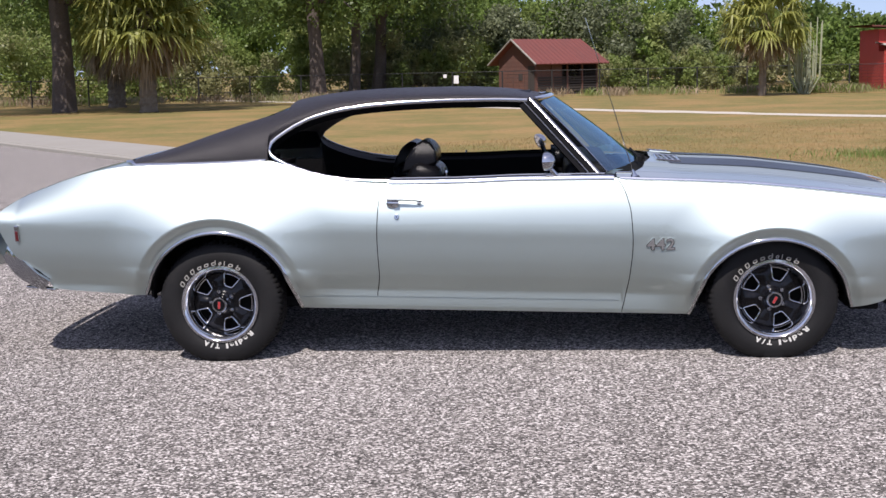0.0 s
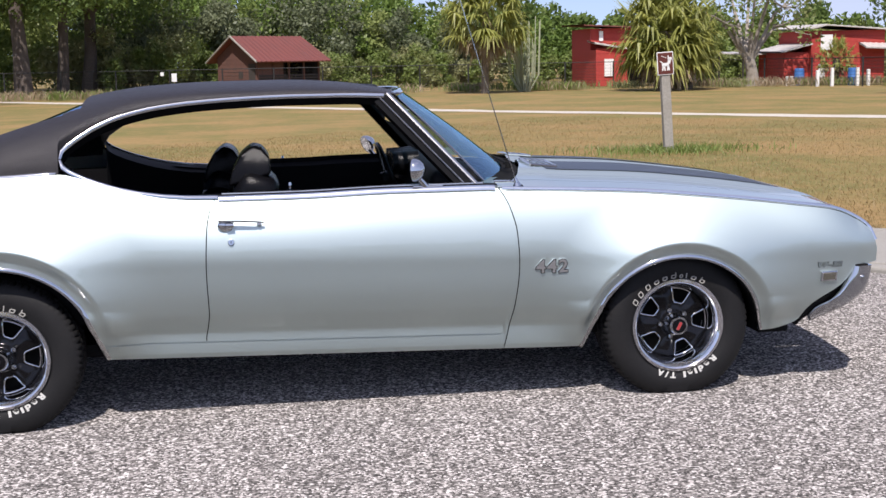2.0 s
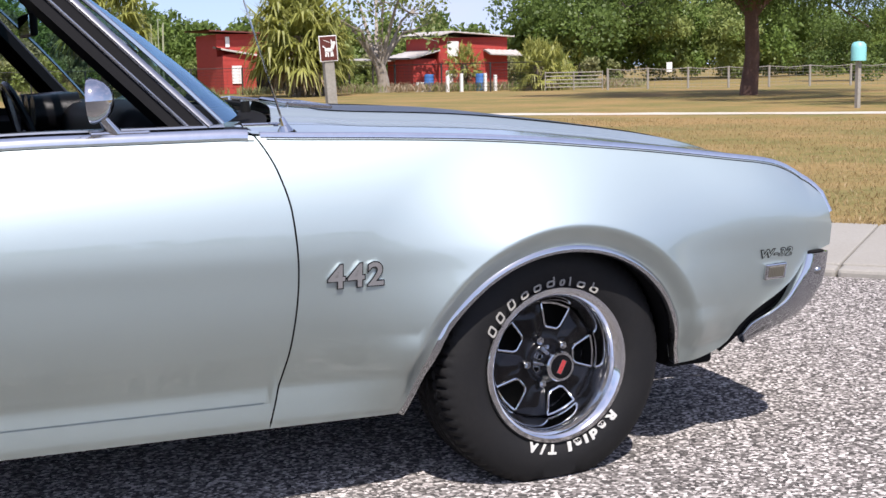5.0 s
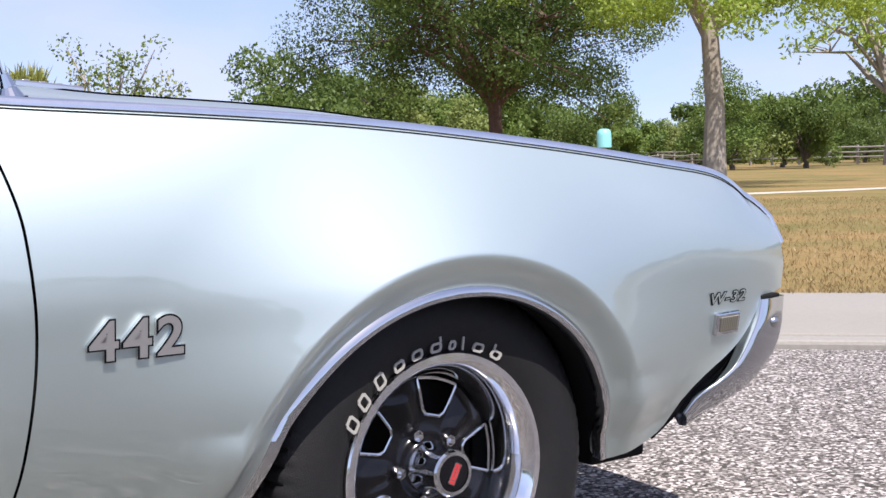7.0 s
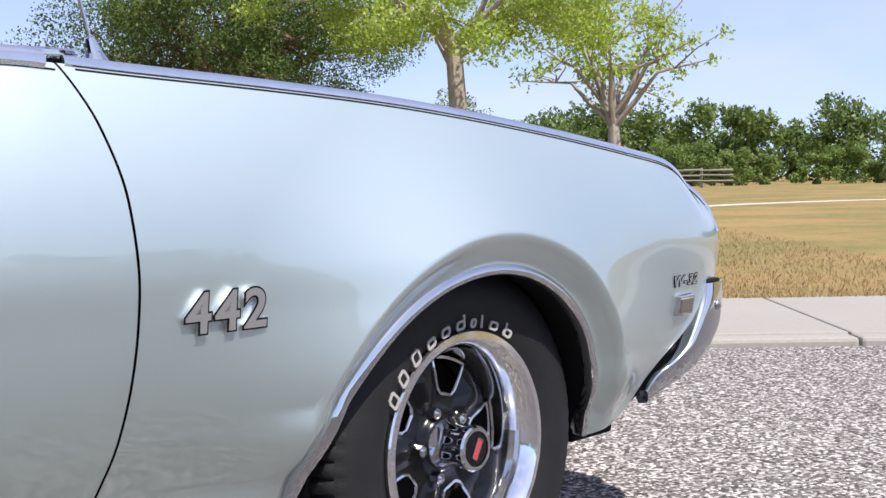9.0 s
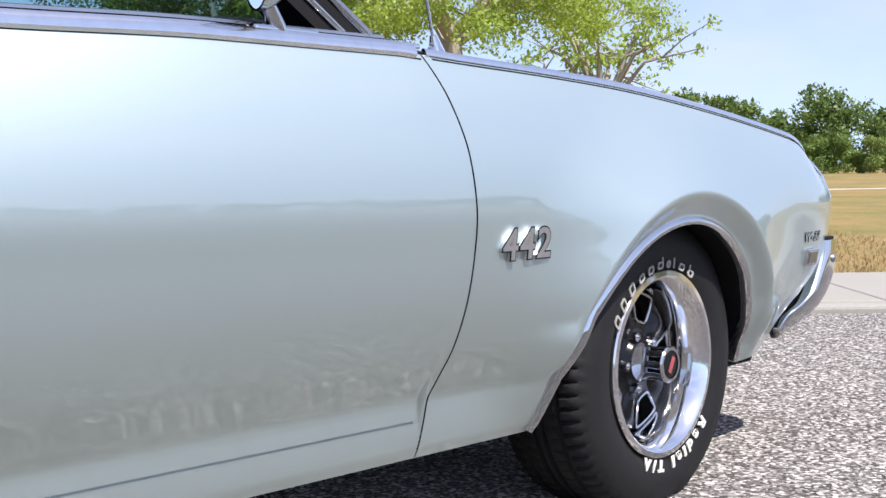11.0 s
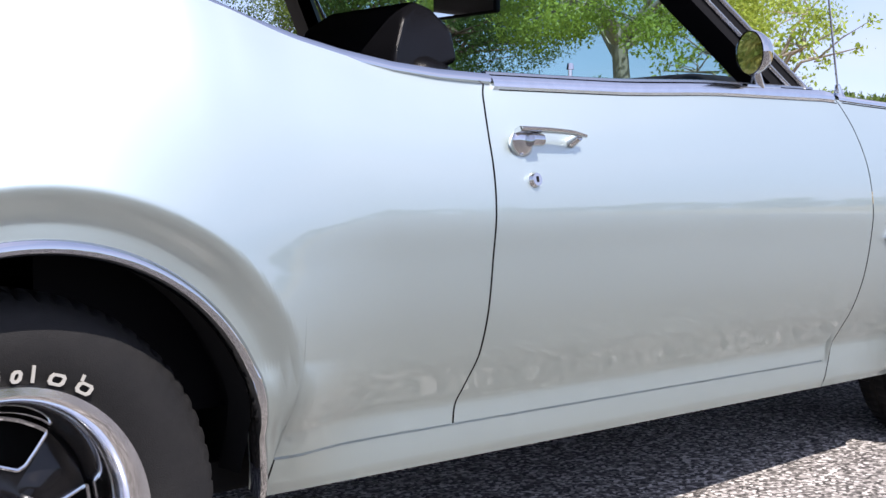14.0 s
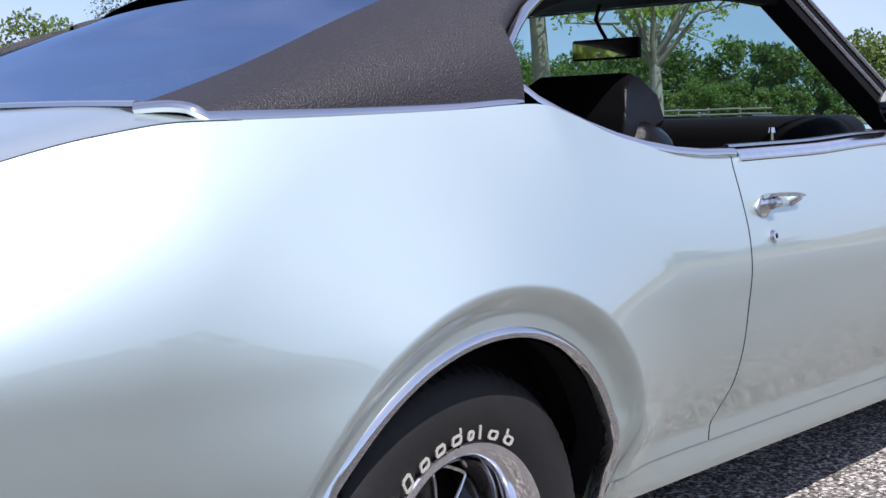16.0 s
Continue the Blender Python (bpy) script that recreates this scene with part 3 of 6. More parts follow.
# inner shelf between belt moulding and door card
rows = [[(x, -half_width(x, top_edge(x)) + 0.012, belt(x) + 0.006), (x, -half_width(x, top_edge(x)) + 0.05, belt(x) + 0.012), (x, -half_width(x, top_edge(x)) + 0.085, belt(x) - 0.01), (x, -half_width(x, top_edge(x)) + 0.09, 0.40)] for x in np.linspace(.10, 2.06, 60)]
side_panel("door_card", [[(x, y, min(z, (belt(x) if x > .86 else 0.92) + 0.012)) for x, y, z in r] for r in rows], CABIN, CAR, "black interior side trim")
v, f = grid([[(x, half_width(x, top_edge(x)) - 0.055, 0.5), (x, half_width(x, top_edge(x)) - 0.055, belt(x) + 0.033), (x, half_width(x, top_edge(x)) - 0.02, belt(x) + 0.02)] for x in np.linspace(.93, 2.02, 20)])
put("door_pad", mesh_of("door_pad", v, f, CABIN), DOORS[1], "black padded door top")
path = [(x, -half_width(x, top_edge(x)) + 0.03, belt(x) + 0.012) for x in np.linspace(.915, 2.0, 24)]
side_sweep("window_sill_strip", path, strip(0.016, 0.006), DULLCHROME, CAR, (0, 0, 1))
# inner lining of the rear quarter, seen through the opening
rows = []
for x, z in DLO_LOW[::-1]:
    rows.append([(x, -lean(z) + 0.004, z), (x, -lean(z) + 0.05, z - 0.005), (x + 0.02, -lean(z) + 0.11, z - 0.03), (x + 0.02, -lean(z) + 0.12, z - 0.35)])
side_panel("quarter_trim", rows, CABIN, CAR)
rows = []
for x in np.linspace(.27, 1.62, 40):
    z = dlo_top(x)
    rows.append([(x, -lean(z), z), (x, -lean(z) + 0.025, z - 0.034), (x, -lean(z) + 0.075, z - 0.030), (x, -lean(z) + 0.16, z + 0.018), (x, -0.2, z + 0.045), (x, 0.0, z + 0.047)])
side_panel("headliner", rows, CABIN, CAR)
rows = [[tuple(Vector(roof_point(x, sail_edge(x) * k / 8)) + Vector((0.0, 0.035, -0.03))) for k in range(9)] for x in np.linspace(-.35, .30, 30)]
side_panel("pillar_lining", rows, CABIN, CAR)
part("parcel_shelf", boxed((0.62, 1.36, 0.03), (-0.20, 0, 0.93)), CABIN, CAR)

# windshield posts, windshield and its bright frame
side_panel("windshield_post", [[(x0 + (x1 - x0) * t + ox, y0 + (y1 - y0) * t + oy, z0 + (z1 - z0) * t + oz) for ox, oy, oz in ((-.035, .07, -.03), (-.03, .0, -.022), (0, -.004, 0), (.018, -.008, .008), (.036, .010, .010), (.032, .05, .0), (.01, .07, -.02))]
                              for t in np.linspace(0, 1, 20) for x0, y0, z0, x1, y1, z1 in ((1.945, -.842, .935, 1.600, -lean(1.309), 1.312),)], CABIN, CAR, "dark windshield post")
for off, w, metal in (((-0.012, -0.004, -0.004), 0.006, DULLCHROME), ((0.024, -0.006, 0.012), 0.019, DULLCHROME)):
    path = [(1.945 + (1.600 - 1.945) * t + off[0], -.842 + (.842 - lean(1.309)) * t + off[1], .935 + (1.312 - .935) * t + off[2]) for t in np.linspace(0, 1, 14)]
    side_sweep("post_trim", path, strip(w, 0.008), metal, CAR, (0.45, -0.8, 0.3))


def shield(u, v):
    """The windshield: u across from -1 to 1, v up from 0 to 1."""
    k = 1 - u * u
    x0, x1 = 2.008 + 0.205 * k, 1.652 + 0.088 * k
    return (x0 + (x1 - x0) * v + 0.012 * math.sin(math.pi * v), (0.808 + (0.622 - 0.808) * v) * u, 0.950 + 0.022 * k + (1.318 + 0.012 * k - 0.950 - 0.022 * k) * v)


v, f = grid([[shield(2 * i / 30 - 1, j / 16) for i in range(31)] for j in range(17)], flip=False)
put("windshield", mesh_of("windshield", v, f, TINTED), CAR, "tinted curved windshield").visible_shadow = False
v, f = sweep([shield(2 * i / 30 - 1, 1.0) for i in range(31)], strip(0.028, 0.010), (0.5, 0, 0.8))
put("windshield_header_trim", mesh_of("windshield_header_trim", v, f, CHROME), CAR)
for s in (1, -1):
    v, f = sweep([shield(s * 0.995, j / 10) for j in range(11)], strip(0.012, 0.006), (0.7, -0.6 * s, 0.4))
    put("windshield_side_trim", mesh_of("windshield_side_trim", v, f, CHROME), CAR)
    bm = bmesh.new()
    a, b = Vector(shield(-s * 0.1 - 0.25, 0.0)) + Vector((0.03, 0, 0.01)), Vector(shield(-s * 0.1 + 0.45, 0.05)) + Vector((0.03, 0, 0.012))
    cyl(bm, 0.007, 0.006, a, b, 6)
    cyl(bm, 0.014, 0.012, a - Vector((0, 0, 0.02)), a + Vector((0, 0, 0.01)), 10)
    part("wiper", bm, UNDER, CAR)

# ---- bumpers ----


def bumper_bar(name, right, cross, widths, label):
    """A chrome bar that wraps both corners: right side points, then across."""
    pts = [Vector(p) for p in right] + [Vector(p) for p in cross] + [Vector((p[0], -p[1], p[2])) for p in right[::-1]]
    rows = []
    for i, p in enumerate(pts):
        tan = (pts[min(i + 1, len(pts) - 1)] - pts[max(i - 1, 0)]).normalized()
        out = Vector((p.x - 1.3, p.y * 0.9, -0.3)).normalized() if abs(p.y) < 0.8 else Vector((-0.05 if p.x > 1 else 0.10, p.y, -0.20 if p.x > 1 else -0.34)).normalized()
        out = (out - tan * out.dot(tan)).normalized()
        side = tan.cross(out)
        w = widths[min(i, len(pts) - 1 - i, len(widths) - 1)]
        rows.append([tuple(p + out * u * 0.02 + side * q * w) for u, q in ((-0.6, -.5), (0.70, -.5), (0.93, -.475), (1.0, -.42), (1.0, .42), (0.93, .475), (0.70, .5), (-0.6, .5))])
    v, f = grid(rows, close=True)
    f += [tuple(range(8)), tuple(range(len(v) - 8, len(v)))[::-1]]
    bar = put(name, mesh_of(name, v, f, CHROME), CAR, label)
    back = []
    for r in rows:
        a, b, o = Vector(r[0]), Vector(r[7]), Vector(r[1]) - Vector(r[0])
        e = (b - a) * 0.03
        back.append([tuple(a - e - o * 0.5), tuple(a - e + o * 0.5), tuple(b + e + o * 0.5), tuple(b + e - o * 0.5)])
    v, f = grid(back, close=True)
    f += [(0, 1, 2, 3), tuple(range(len(v) - 4, len(v)))[::-1]]
    put("rubber_seal", mesh_of("rubber_seal", v, f, UNDER, False), bar)
    return bar


FB = bumper_bar("front_bumper", [], [(3.735, -.795, .485), (3.79, -.6, .49), (3.82, -.3, .47), (3.83, 0, .46), (3.82, .3, .47), (3.79, .6, .49), (3.735, .795, .485)], [0.085, 0.09, 0.10], "chrome wraparound front bumper")
wing_in = [line([(0, a), (.17, b), (.33, c), (.55, d), (.72, e), (.92, g), (1, h)]) for a, b, c, d, e, g, h in ((3.643, 3.632, 3.616, 3.570, 3.537, 3.476, 3.452), (.531, .502, .474, .413, .385, .348, .316))]
wing_out = [line([(0, a), (.17, b), (.33, c), (.55, d), (.72, e), (.92, g), (1, h)]) for a, b, c, d, e, g, h in ((3.728, 3.717, 3.698, 3.641, 3.590, 3.512, 3.466), (.533, .480, .434, .376, .345, .308, .286))]
wing_y = line([(0, .903), (.33, .908), (.6, .904), (.82, .888), (1, .862)])
for s in (1, -1):
    rows = []
    for t in np.linspace(0, 1, 30):
        a, b = Vector((wing_in[0](t), 0, wing_in[1](t))), Vector((wing_out[0](t), 0, wing_out[1](t)))
        row = []
        for q, d in ((0, .035), (0, .006), (.02, .002), (.06, 0), (.3, -.001), (.6, .002), (.85, .0065), (.94, .009), (.985, .013), (1, .019), (1, .10 - .07 * t)):
            p = a.lerp(b, q)
            row.append((p.x, -s * (wing_y(t) - d), p.z))
        rows.append(row)
    v, f = grid(rows, close=True, flip=s > 0)
    n = len(rows[0])
    f += [tuple(range(n))[::-1 if s > 0 else 1], tuple(range(len(v) - n, len(v)))[::1 if s > 0 else -1]]
    wing = put("bumper_wing", mesh_of("bumper_wing", v, f, CHROME), FB, "chrome bumper end curving up round the corner")
    # added black pad that darkens the top face of the bumper end
    part("rubber_pad", boxed((0.062, 0.045, 0.009), (3.678, -.873 * s, .535), bevel=0.004), UNDER, wing, "black rubber end pad")
bm = bmesh.new()
bmesh.ops.create_uvsphere(bm, u_segments=12, v_segments=8, radius=0.011, matrix=Matrix.Translation((3.676, -.907, .482)) @ Matrix.Diagonal((1, .5, 1, 1)))
part("bumper_bolt", bm, DULLCHROME, FB, smooth=True)
# black filler behind the bumper ends
for s in (1, -1):
    v, f = sweep([(3.40, -.80 * s, .276), (3.440, -.834 * s, .328), (3.505, -.845 * s, .382), (3.572, -.852 * s, .424), (3.622, -.852 * s, .478), (3.648, -.850 * s, .538), (3.69, -.84 * s, .562)], [(0.008, -.020), (0.014, 0), (0.008, .022), (-0.05, .022), (-0.05, -.020)], (0, -s, 0))
    put("bumper_filler", mesh_of("bumper_filler", v, f, UNDER, False), CAR)
part("front_valance", boxed((0.145, 1.66, 0.06), (3.30, 0, 0.268), bevel=0.01), UNDER, CAR)
RB = bumper_bar("rear_bumper", [(-.945, -.815, .395), (-1.005, -.830, .428), (-1.065, -.834, .475), (-1.12, -.824, .54), (-1.165, -.80, .615), (-1.195, -.765, .665)],
                [(-1.235, -.66, .60), (-1.27, -.4, .56), (-1.28, 0, .55), (-1.27, .4, .56), (-1.235, .66, .60)], [0.065, 0.085, 0.10, 0.10, 0.095, 0.10, 0.13], "chrome wraparound rear bumper")
part("bumper_lip", boxed((0.16, 0.05, 0.010), (-.985, -.80, .372), Matrix.Translation((-.985, -.80, .372)) @ Matrix.Rotation(radians(6), 4, "Y") @ Matrix.Translation((.985, .80, -.372)), 0.003), CHROME, RB)
part("tow_bracket", cyl(bmesh.new(), 0.02, 0.016, (-.85, -.6, .345), (-.80, -.6, .355), 10), UNDER, CAR)
part("exhaust_pipe", cyl(bmesh.new(), 0.03, 0.03, (-.42, -.52, .30), (-.70, -.55, .33), 14), DULLCHROME, CAR)
part("leaf_axle", cyl(bmesh.new(), 0.045, 0.045, (0, -.7, .305), (0, .7, .305), 14), UNDER, CAR)
part("front_crossmember", boxed((0.2, 1.2, 0.1), (2.845, 0, .30), bevel=0.02), UNDER, CAR)

# ---- badges, handle, lock, marker ----
def on_flank(x, z, out=0.0):
    """A pose on the right flank: local x along the car, local y up the panel, local z out of it."""
    p = Vector(flank_point(x, z))
    ax = (Vector(flank_point(x + 0.02, z)) - Vector(flank_point(x - 0.02, z))).normalized()
    up = (Vector(flank_point(x, z + 0.02)) - Vector(flank_point(x, z - 0.02))).normalized()
    nz = ax.cross(up).normalized()
    up = nz.cross(ax).normalized()
    m = Matrix((ax, up, nz)).transposed().to_4x4()
    return Matrix.Translation(p + nz * out) @ m


def badge(name, text, x, z, height, width, layers, parent, shear=0.0):
    """Lettering on the flank in layers of (part name, material, thickness, boldness)."""
    base = None
    for nm, mt, thick, bold in layers:
        me = lettering(text, height, thick / 2, shear, 0.0, height * bold, 0.16)
        xs_ = [q.co.x for q in me.vertices]
        k = width / (max(xs_) - min(xs_)) if base is None else k
        mid = (max(xs_) + min(xs_)) / 2
        pose_ = on_flank(x, z, thick / 2)
        for q in me.vertices:
            q.co = pose_ @ Vector(((q.co.x - mid) * k, q.co.y - height / 2, q.co.z))
        me.materials.append(mt)
        ob = put(nm, me, base or parent)
        if base is None:
            base = tagged(ob, "chrome model number badge" if height > .05 else "black outlined decal")


badge("model_badge", "442", 2.274, .596, .053, .142, (("model_badge", CHROME, .008, .078), ("outline", CABIN, .0086, .074), ("badge_face", SILVERTEXT, .0094, .028)), CAR)
badge("option_badge", "W-32", 3.519, .548, .0215, .122, (("option_badge", CABIN, .0010, .085), ("badge_face", PAINT, .0018, -.004)), CAR, 0.2)

m = on_flank(3.516, .497, 0.0)
MK = part("side_marker", boxed((0.078, 0.046, 0.012), (0, 0, 0.004), m, 0.004), CHROME, CAR, "chrome framed clear side marker lamp")
bm = bmesh.new()
for k in range(9):
    box(bm, (0.0052, 0.030, 0.004), (-0.026 + 0.0065 * k, 0, 0.0105), m, 0.0012, 1)
part("lens", bm, AMBER, MK)
m = on_flank(-1.066, .675, 0.0)
EM = part("rear_side_marker", boxed((0.027, 0.090, 0.016), (0, 0, 0.004), m, 0.006), DULLCHROME, CAR, "chrome framed red rear side marker")
part("lens", boxed((0.017, 0.052, 0.005), (0, -0.012, 0.012), m, 0.002), LENSRED, EM)

RD = DOORS[0]
m = on_flank(0.990, .812, 0.0)
rows = []
for t in np.linspace(0, 1, 22):
    px = -.090 + .182 * t
    py, pz = .013 - .008 * t ** 2, .029 - .007 * max(0.0, t - .75) / .25
    hw, hh = .0115 * (1 - 0.55 * t ** 3), .0048 * (1 - 0.35 * t)
    rows.append([tuple(m @ Vector((px, py + hh * math.sin(a), pz + hw * math.cos(a)))) for a in np.linspace(0, 2 * math.pi, 13)[:-1]])
v, f = grid(rows, close=True)
f += [tuple(range(12)), tuple(range(len(v) - 12, len(v)))[::-1]]
HN = put("door_handle", mesh_of("door_handle", v, f, CHROME), RD, "chrome pull door handle")
rows = []
for k in range(9):
    t = k / 8
    rr = math.sqrt(max(0.0, 1 - (0.98 * t) ** 2.6))
    rows.append([tuple(m @ Vector((-.062 + .030 * rr * math.cos(a) - .012 * t, -.006 + .004 * t + .021 * rr * math.sin(a) + .006 * t, .024 * t))) for a in np.linspace(0, 2 * math.pi, 21)[:-1]])
v, f = grid(rows, close=True)
f.append(tuple(range(len(v) - 20, len(v))))
put("handle_base", mesh_of("handle_base", v, f, CHROME), HN)
bm = cyl(bmesh.new(), 0.0125, 0.0115, m @ Vector((-.060, -.003, .022)), m @ Vector((-.030, -.003, .021)), 20)
part("push_button", bm, CHROME, HN, smooth=True)
bm = cyl(bmesh.new(), 0.011, 0.008, m @ Vector((.072, .000, 0)), m @ Vector((.073, .004, .023)), 14)
part("handle_foot", bm, CHROME, HN, smooth=True)
m = on_flank(0.947, .746, 0.0)
bm = bmesh.new()
bmesh.ops.create_cone(bm, cap_ends=True, segments=24, radius1=0.0145, radius2=0.0115, depth=0.008, matrix=m @ Matrix.Translation((0, 0, .004)))
LK = part("door_lock", bm, CHROME, RD, smooth=True)
part("keyhole", boxed((0.003, 0.010, 0.002), (0, 0, 0.0088), m), UNDER, LK)

# mirrors on both doors
for ob, s, glassy in ((DOORS[0], 1, True), (DOORS[1], -1, True)):
    c = Vector((1.705 if s > 0 else 1.655, -s * 0.875, 1.012))
    bm = bmesh.new()
    prof = [(0.001, 0.050), (0.014, 0.048), (0.027, 0.042), (0.038, 0.032), (0.046, 0.018), (0.050, 0.006), (0.049, -0.002), (0.046, -0.003)]
    v, f = lathe([(r, y) for r, y in prof], 28)
    turn = Matrix.Translation(c) @ Matrix.Rotation(radians(-110 if s > 0 else -62), 4, "Z") @ Matrix.Rotation(radians(2 if s > 0 else 24), 4, "X")
    M = put("door_mirror", mesh_of("door_mirror", [turn @ Vector((p[0], p[1], p[2])) for p in v], f, CHROME), ob, "round chrome door mirror")
    v = [turn @ Vector((0.0465 * math.cos(t), -0.0015, 0.0465 * math.sin(t))) for t in np.linspace(0, 2 * math.pi, 29)[:-1]]
    put("mirror_glass", mesh_of("mirror_glass", v, [tuple(range(28))], MIRROR, False), M)
    bm = cyl(bmesh.new(), 0.016, 0.010, (1.755 if s > 0 else 1.705, -s * .862, .940), (1.720 if s > 0 else 1.67, -s * .875, .985), 12)
    part("mirror_arm", bm, CHROME, M, smooth=True)
    part("mirror_foot", boxed((0.13, 0.028, 0.012), (1.765, -s * .862, .940), bevel=0.005), CHROME, M)
    part("lock_knob", cyl(cyl(bmesh.new(), 0.004, 0.004, (1.195, -s * .80, .93), (1.195, -s * .80, .962), 8), 0.008, 0.006, (1.195, -s * .80, .958), (1.195, -s * .80, .970), 10), CHROME, ob)
# antenna on the right fender
bm = cyl(cyl(bmesh.new(), 0.021, 0.011, (2.15, -.835, .926), (2.146, -.837, .944), 16), 0.011, 0.006, (2.146, -.837, .944), (2.140, -.838, .962), 12)
AN = part("antenna", bm, CHROME, CAR, "chrome whip antenna")
part("base_gasket", cyl(bmesh.new(), 0.030, 0.022, (2.152, -.834, .916), (2.15, -.835, .930), 18), UNDER, AN, "black rubber gasket")
cyl(bm2 := bmesh.new(), 0.0028, 0.0016, (2.140, -.838, .960), (1.905, -.88, 1.72), 6)
part("mast", bm2, CHROME, AN)
part("hood_hinge_stud", boxed((0.09, 0.012, 0.01), (2.10, -.80, .945), bevel=0.003), CHROME, CAR)

# ---- interior ----
def seat(y, x, drop=0.0):
    st = part("front_seat", boxed((0.52, 0.52, 0.20), (x + 0.22, y, 0.52), bevel=0.06, segments=3), LEATHER, CAR, "black bucket seat with tall headrest", smooth=True)
    m = Matrix.Translation((x - 0.02, y, 0.505)) @ Matrix.Rotation(radians(-14), 4, "Y")
    part("backrest", boxed((0.16, 0.50, 0.44), (0, 0, 0.16), m, 0.06, 3), LEATHER, st, smooth=True)
    # headrest: a wedge with a slanted back and a rounded crown
    side_ = [(px, pz - drop) for px, pz in ((-.165, .935), (-.145, 1.005), (-.105, 1.075), (-.055, 1.112), (-.012, 1.098), (.018, 1.055), (.022, .985), (-.03, .968))]
    bm = bmesh.new()
    ends = [[bm.verts.new((x + px, y + w * (1 - 0.35 * max(0, (pz - 1.0) / .118) ** 2), pz)) for px, pz in side_] for w in (-.19, .19)]
    bm.faces.new(ends[0]), bm.faces.new(ends[1][::-1])
    for i in range(len(side_)):
        j = (i + 1) % len(side_)
        bm.faces.new((ends[0][i], ends[1][i], ends[1][j], ends[0][j]))
    bmesh.ops.recalc_face_normals(bm, faces=bm.faces[:])
    bmesh.ops.bevel(bm, geom=bm.edges[:], offset=0.017, segments=3, affect="EDGES", profile=0.5)
    part("headrest", bm, LEATHER, st, smooth=True)
    part("shoulder_pad", boxed((0.20, 0.44, 0.19), (x - .045, y, .885 - drop), Matrix.Translation((x, y, .9)) @ Matrix.Rotation(radians(20), 4, "Y") @ Matrix.Translation((-x, -y, -.9)), 0.075, 5), LEATHER, st, smooth=True)


seat(-.38, 1.10)
seat(.38, 0.955, 0.045)
part("rear_seat", boxed((0.5, 1.30, 0.22), (0.34, 0, 0.50), bevel=0.06, segments=3), LEATHER, CAR, "black rear bench seat", smooth=True)
part("rear_backrest", boxed((0.16, 1.30, 0.46), (0.08, 0, 0.70), Matrix.Rotation(radians(-8), 4, "Y"), 0.05, 3), LEATHER, CAR, smooth=True)
DB = part("dashboard", boxed((0.26, 1.34, 0.26), (1.93, 0, 0.862), bevel=0.06, segments=4), CABIN, CAR, "black padded dashboard with instrument pods", smooth=True)
for k in range(3):
    bm = cyl(bmesh.new(), 0.065, 0.058, (1.86, .25 + .14 * k, .955), (1.73, .25 + .14 * k, .955), 20)
    part("instrument_pod", bm, LEATHER, DB, smooth=True)
m = Matrix.Translation((1.735, .38, .865)) @ Matrix.Rotation(radians(70), 4, "Y")
path = [m @ Vector((.19 * math.cos(t), .19 * math.sin(t), 0)) for t in np.linspace(0, 2 * math.pi, 41)[:-1]]
v, f = sweep(path, rod(0.012, 8), m.to_3x3() @ Vector((0, 0, 1)), closed=True)
SW = put("steering_wheel", mesh_of("steering_wheel", v, f, LEATHER), CAR, "black three spoke steering wheel")
for t in (0, 120, 240):
    a = radians(t + 180)
    bm = cyl(bmesh.new(), 0.012, 0.010, m @ Vector((0.03 * math.cos(a), 0.03 * math.sin(a), -.02)), m @ Vector((.19 * math.cos(a), .19 * math.sin(a), 0)), 6)
    part("spoke", bm, DULLCHROME, SW)
bm = cyl(bmesh.new(), 0.05, 0.045, m @ Vector((0, 0, -.04)), m @ Vector((0, 0, 0)), 16)
part("horn_pad", bm, LEATHER, SW, smooth=True)
part("steering_column", cyl(bmesh.new(), 0.03, 0.03, m @ Vector((0, 0, -.02)), (1.90, .38, .78), 12), CABIN, SW)
RM = part("rear_view_mirror", boxed((0.02, 0.24, 0.062), (1.70, 0.0, 1.205), bevel=0.006), CABIN, CAR, "interior rear view mirror on a curved stalk")
part("mirror_face", boxed((0.002, 0.225, 0.05), (1.688, 0.0, 1.205)), MIRROR, RM)
v, f = sweep([(1.71, 0.0, 1.225), (1.705, 0.02, 1.26), (1.69, 0.03, 1.295), (1.67, 0.0, 1.335)], rod(0.006, 8), (1, 0, 0))
put("stalk", mesh_of("stalk", v, f, UNDER), RM)

# ---- wheels ----
SLOPE = lambda x: 0.0053 * (min(max(x, -3.0), WHEELBASE) - WHEELBASE)      # the asphalt falls slightly towards the car's rear


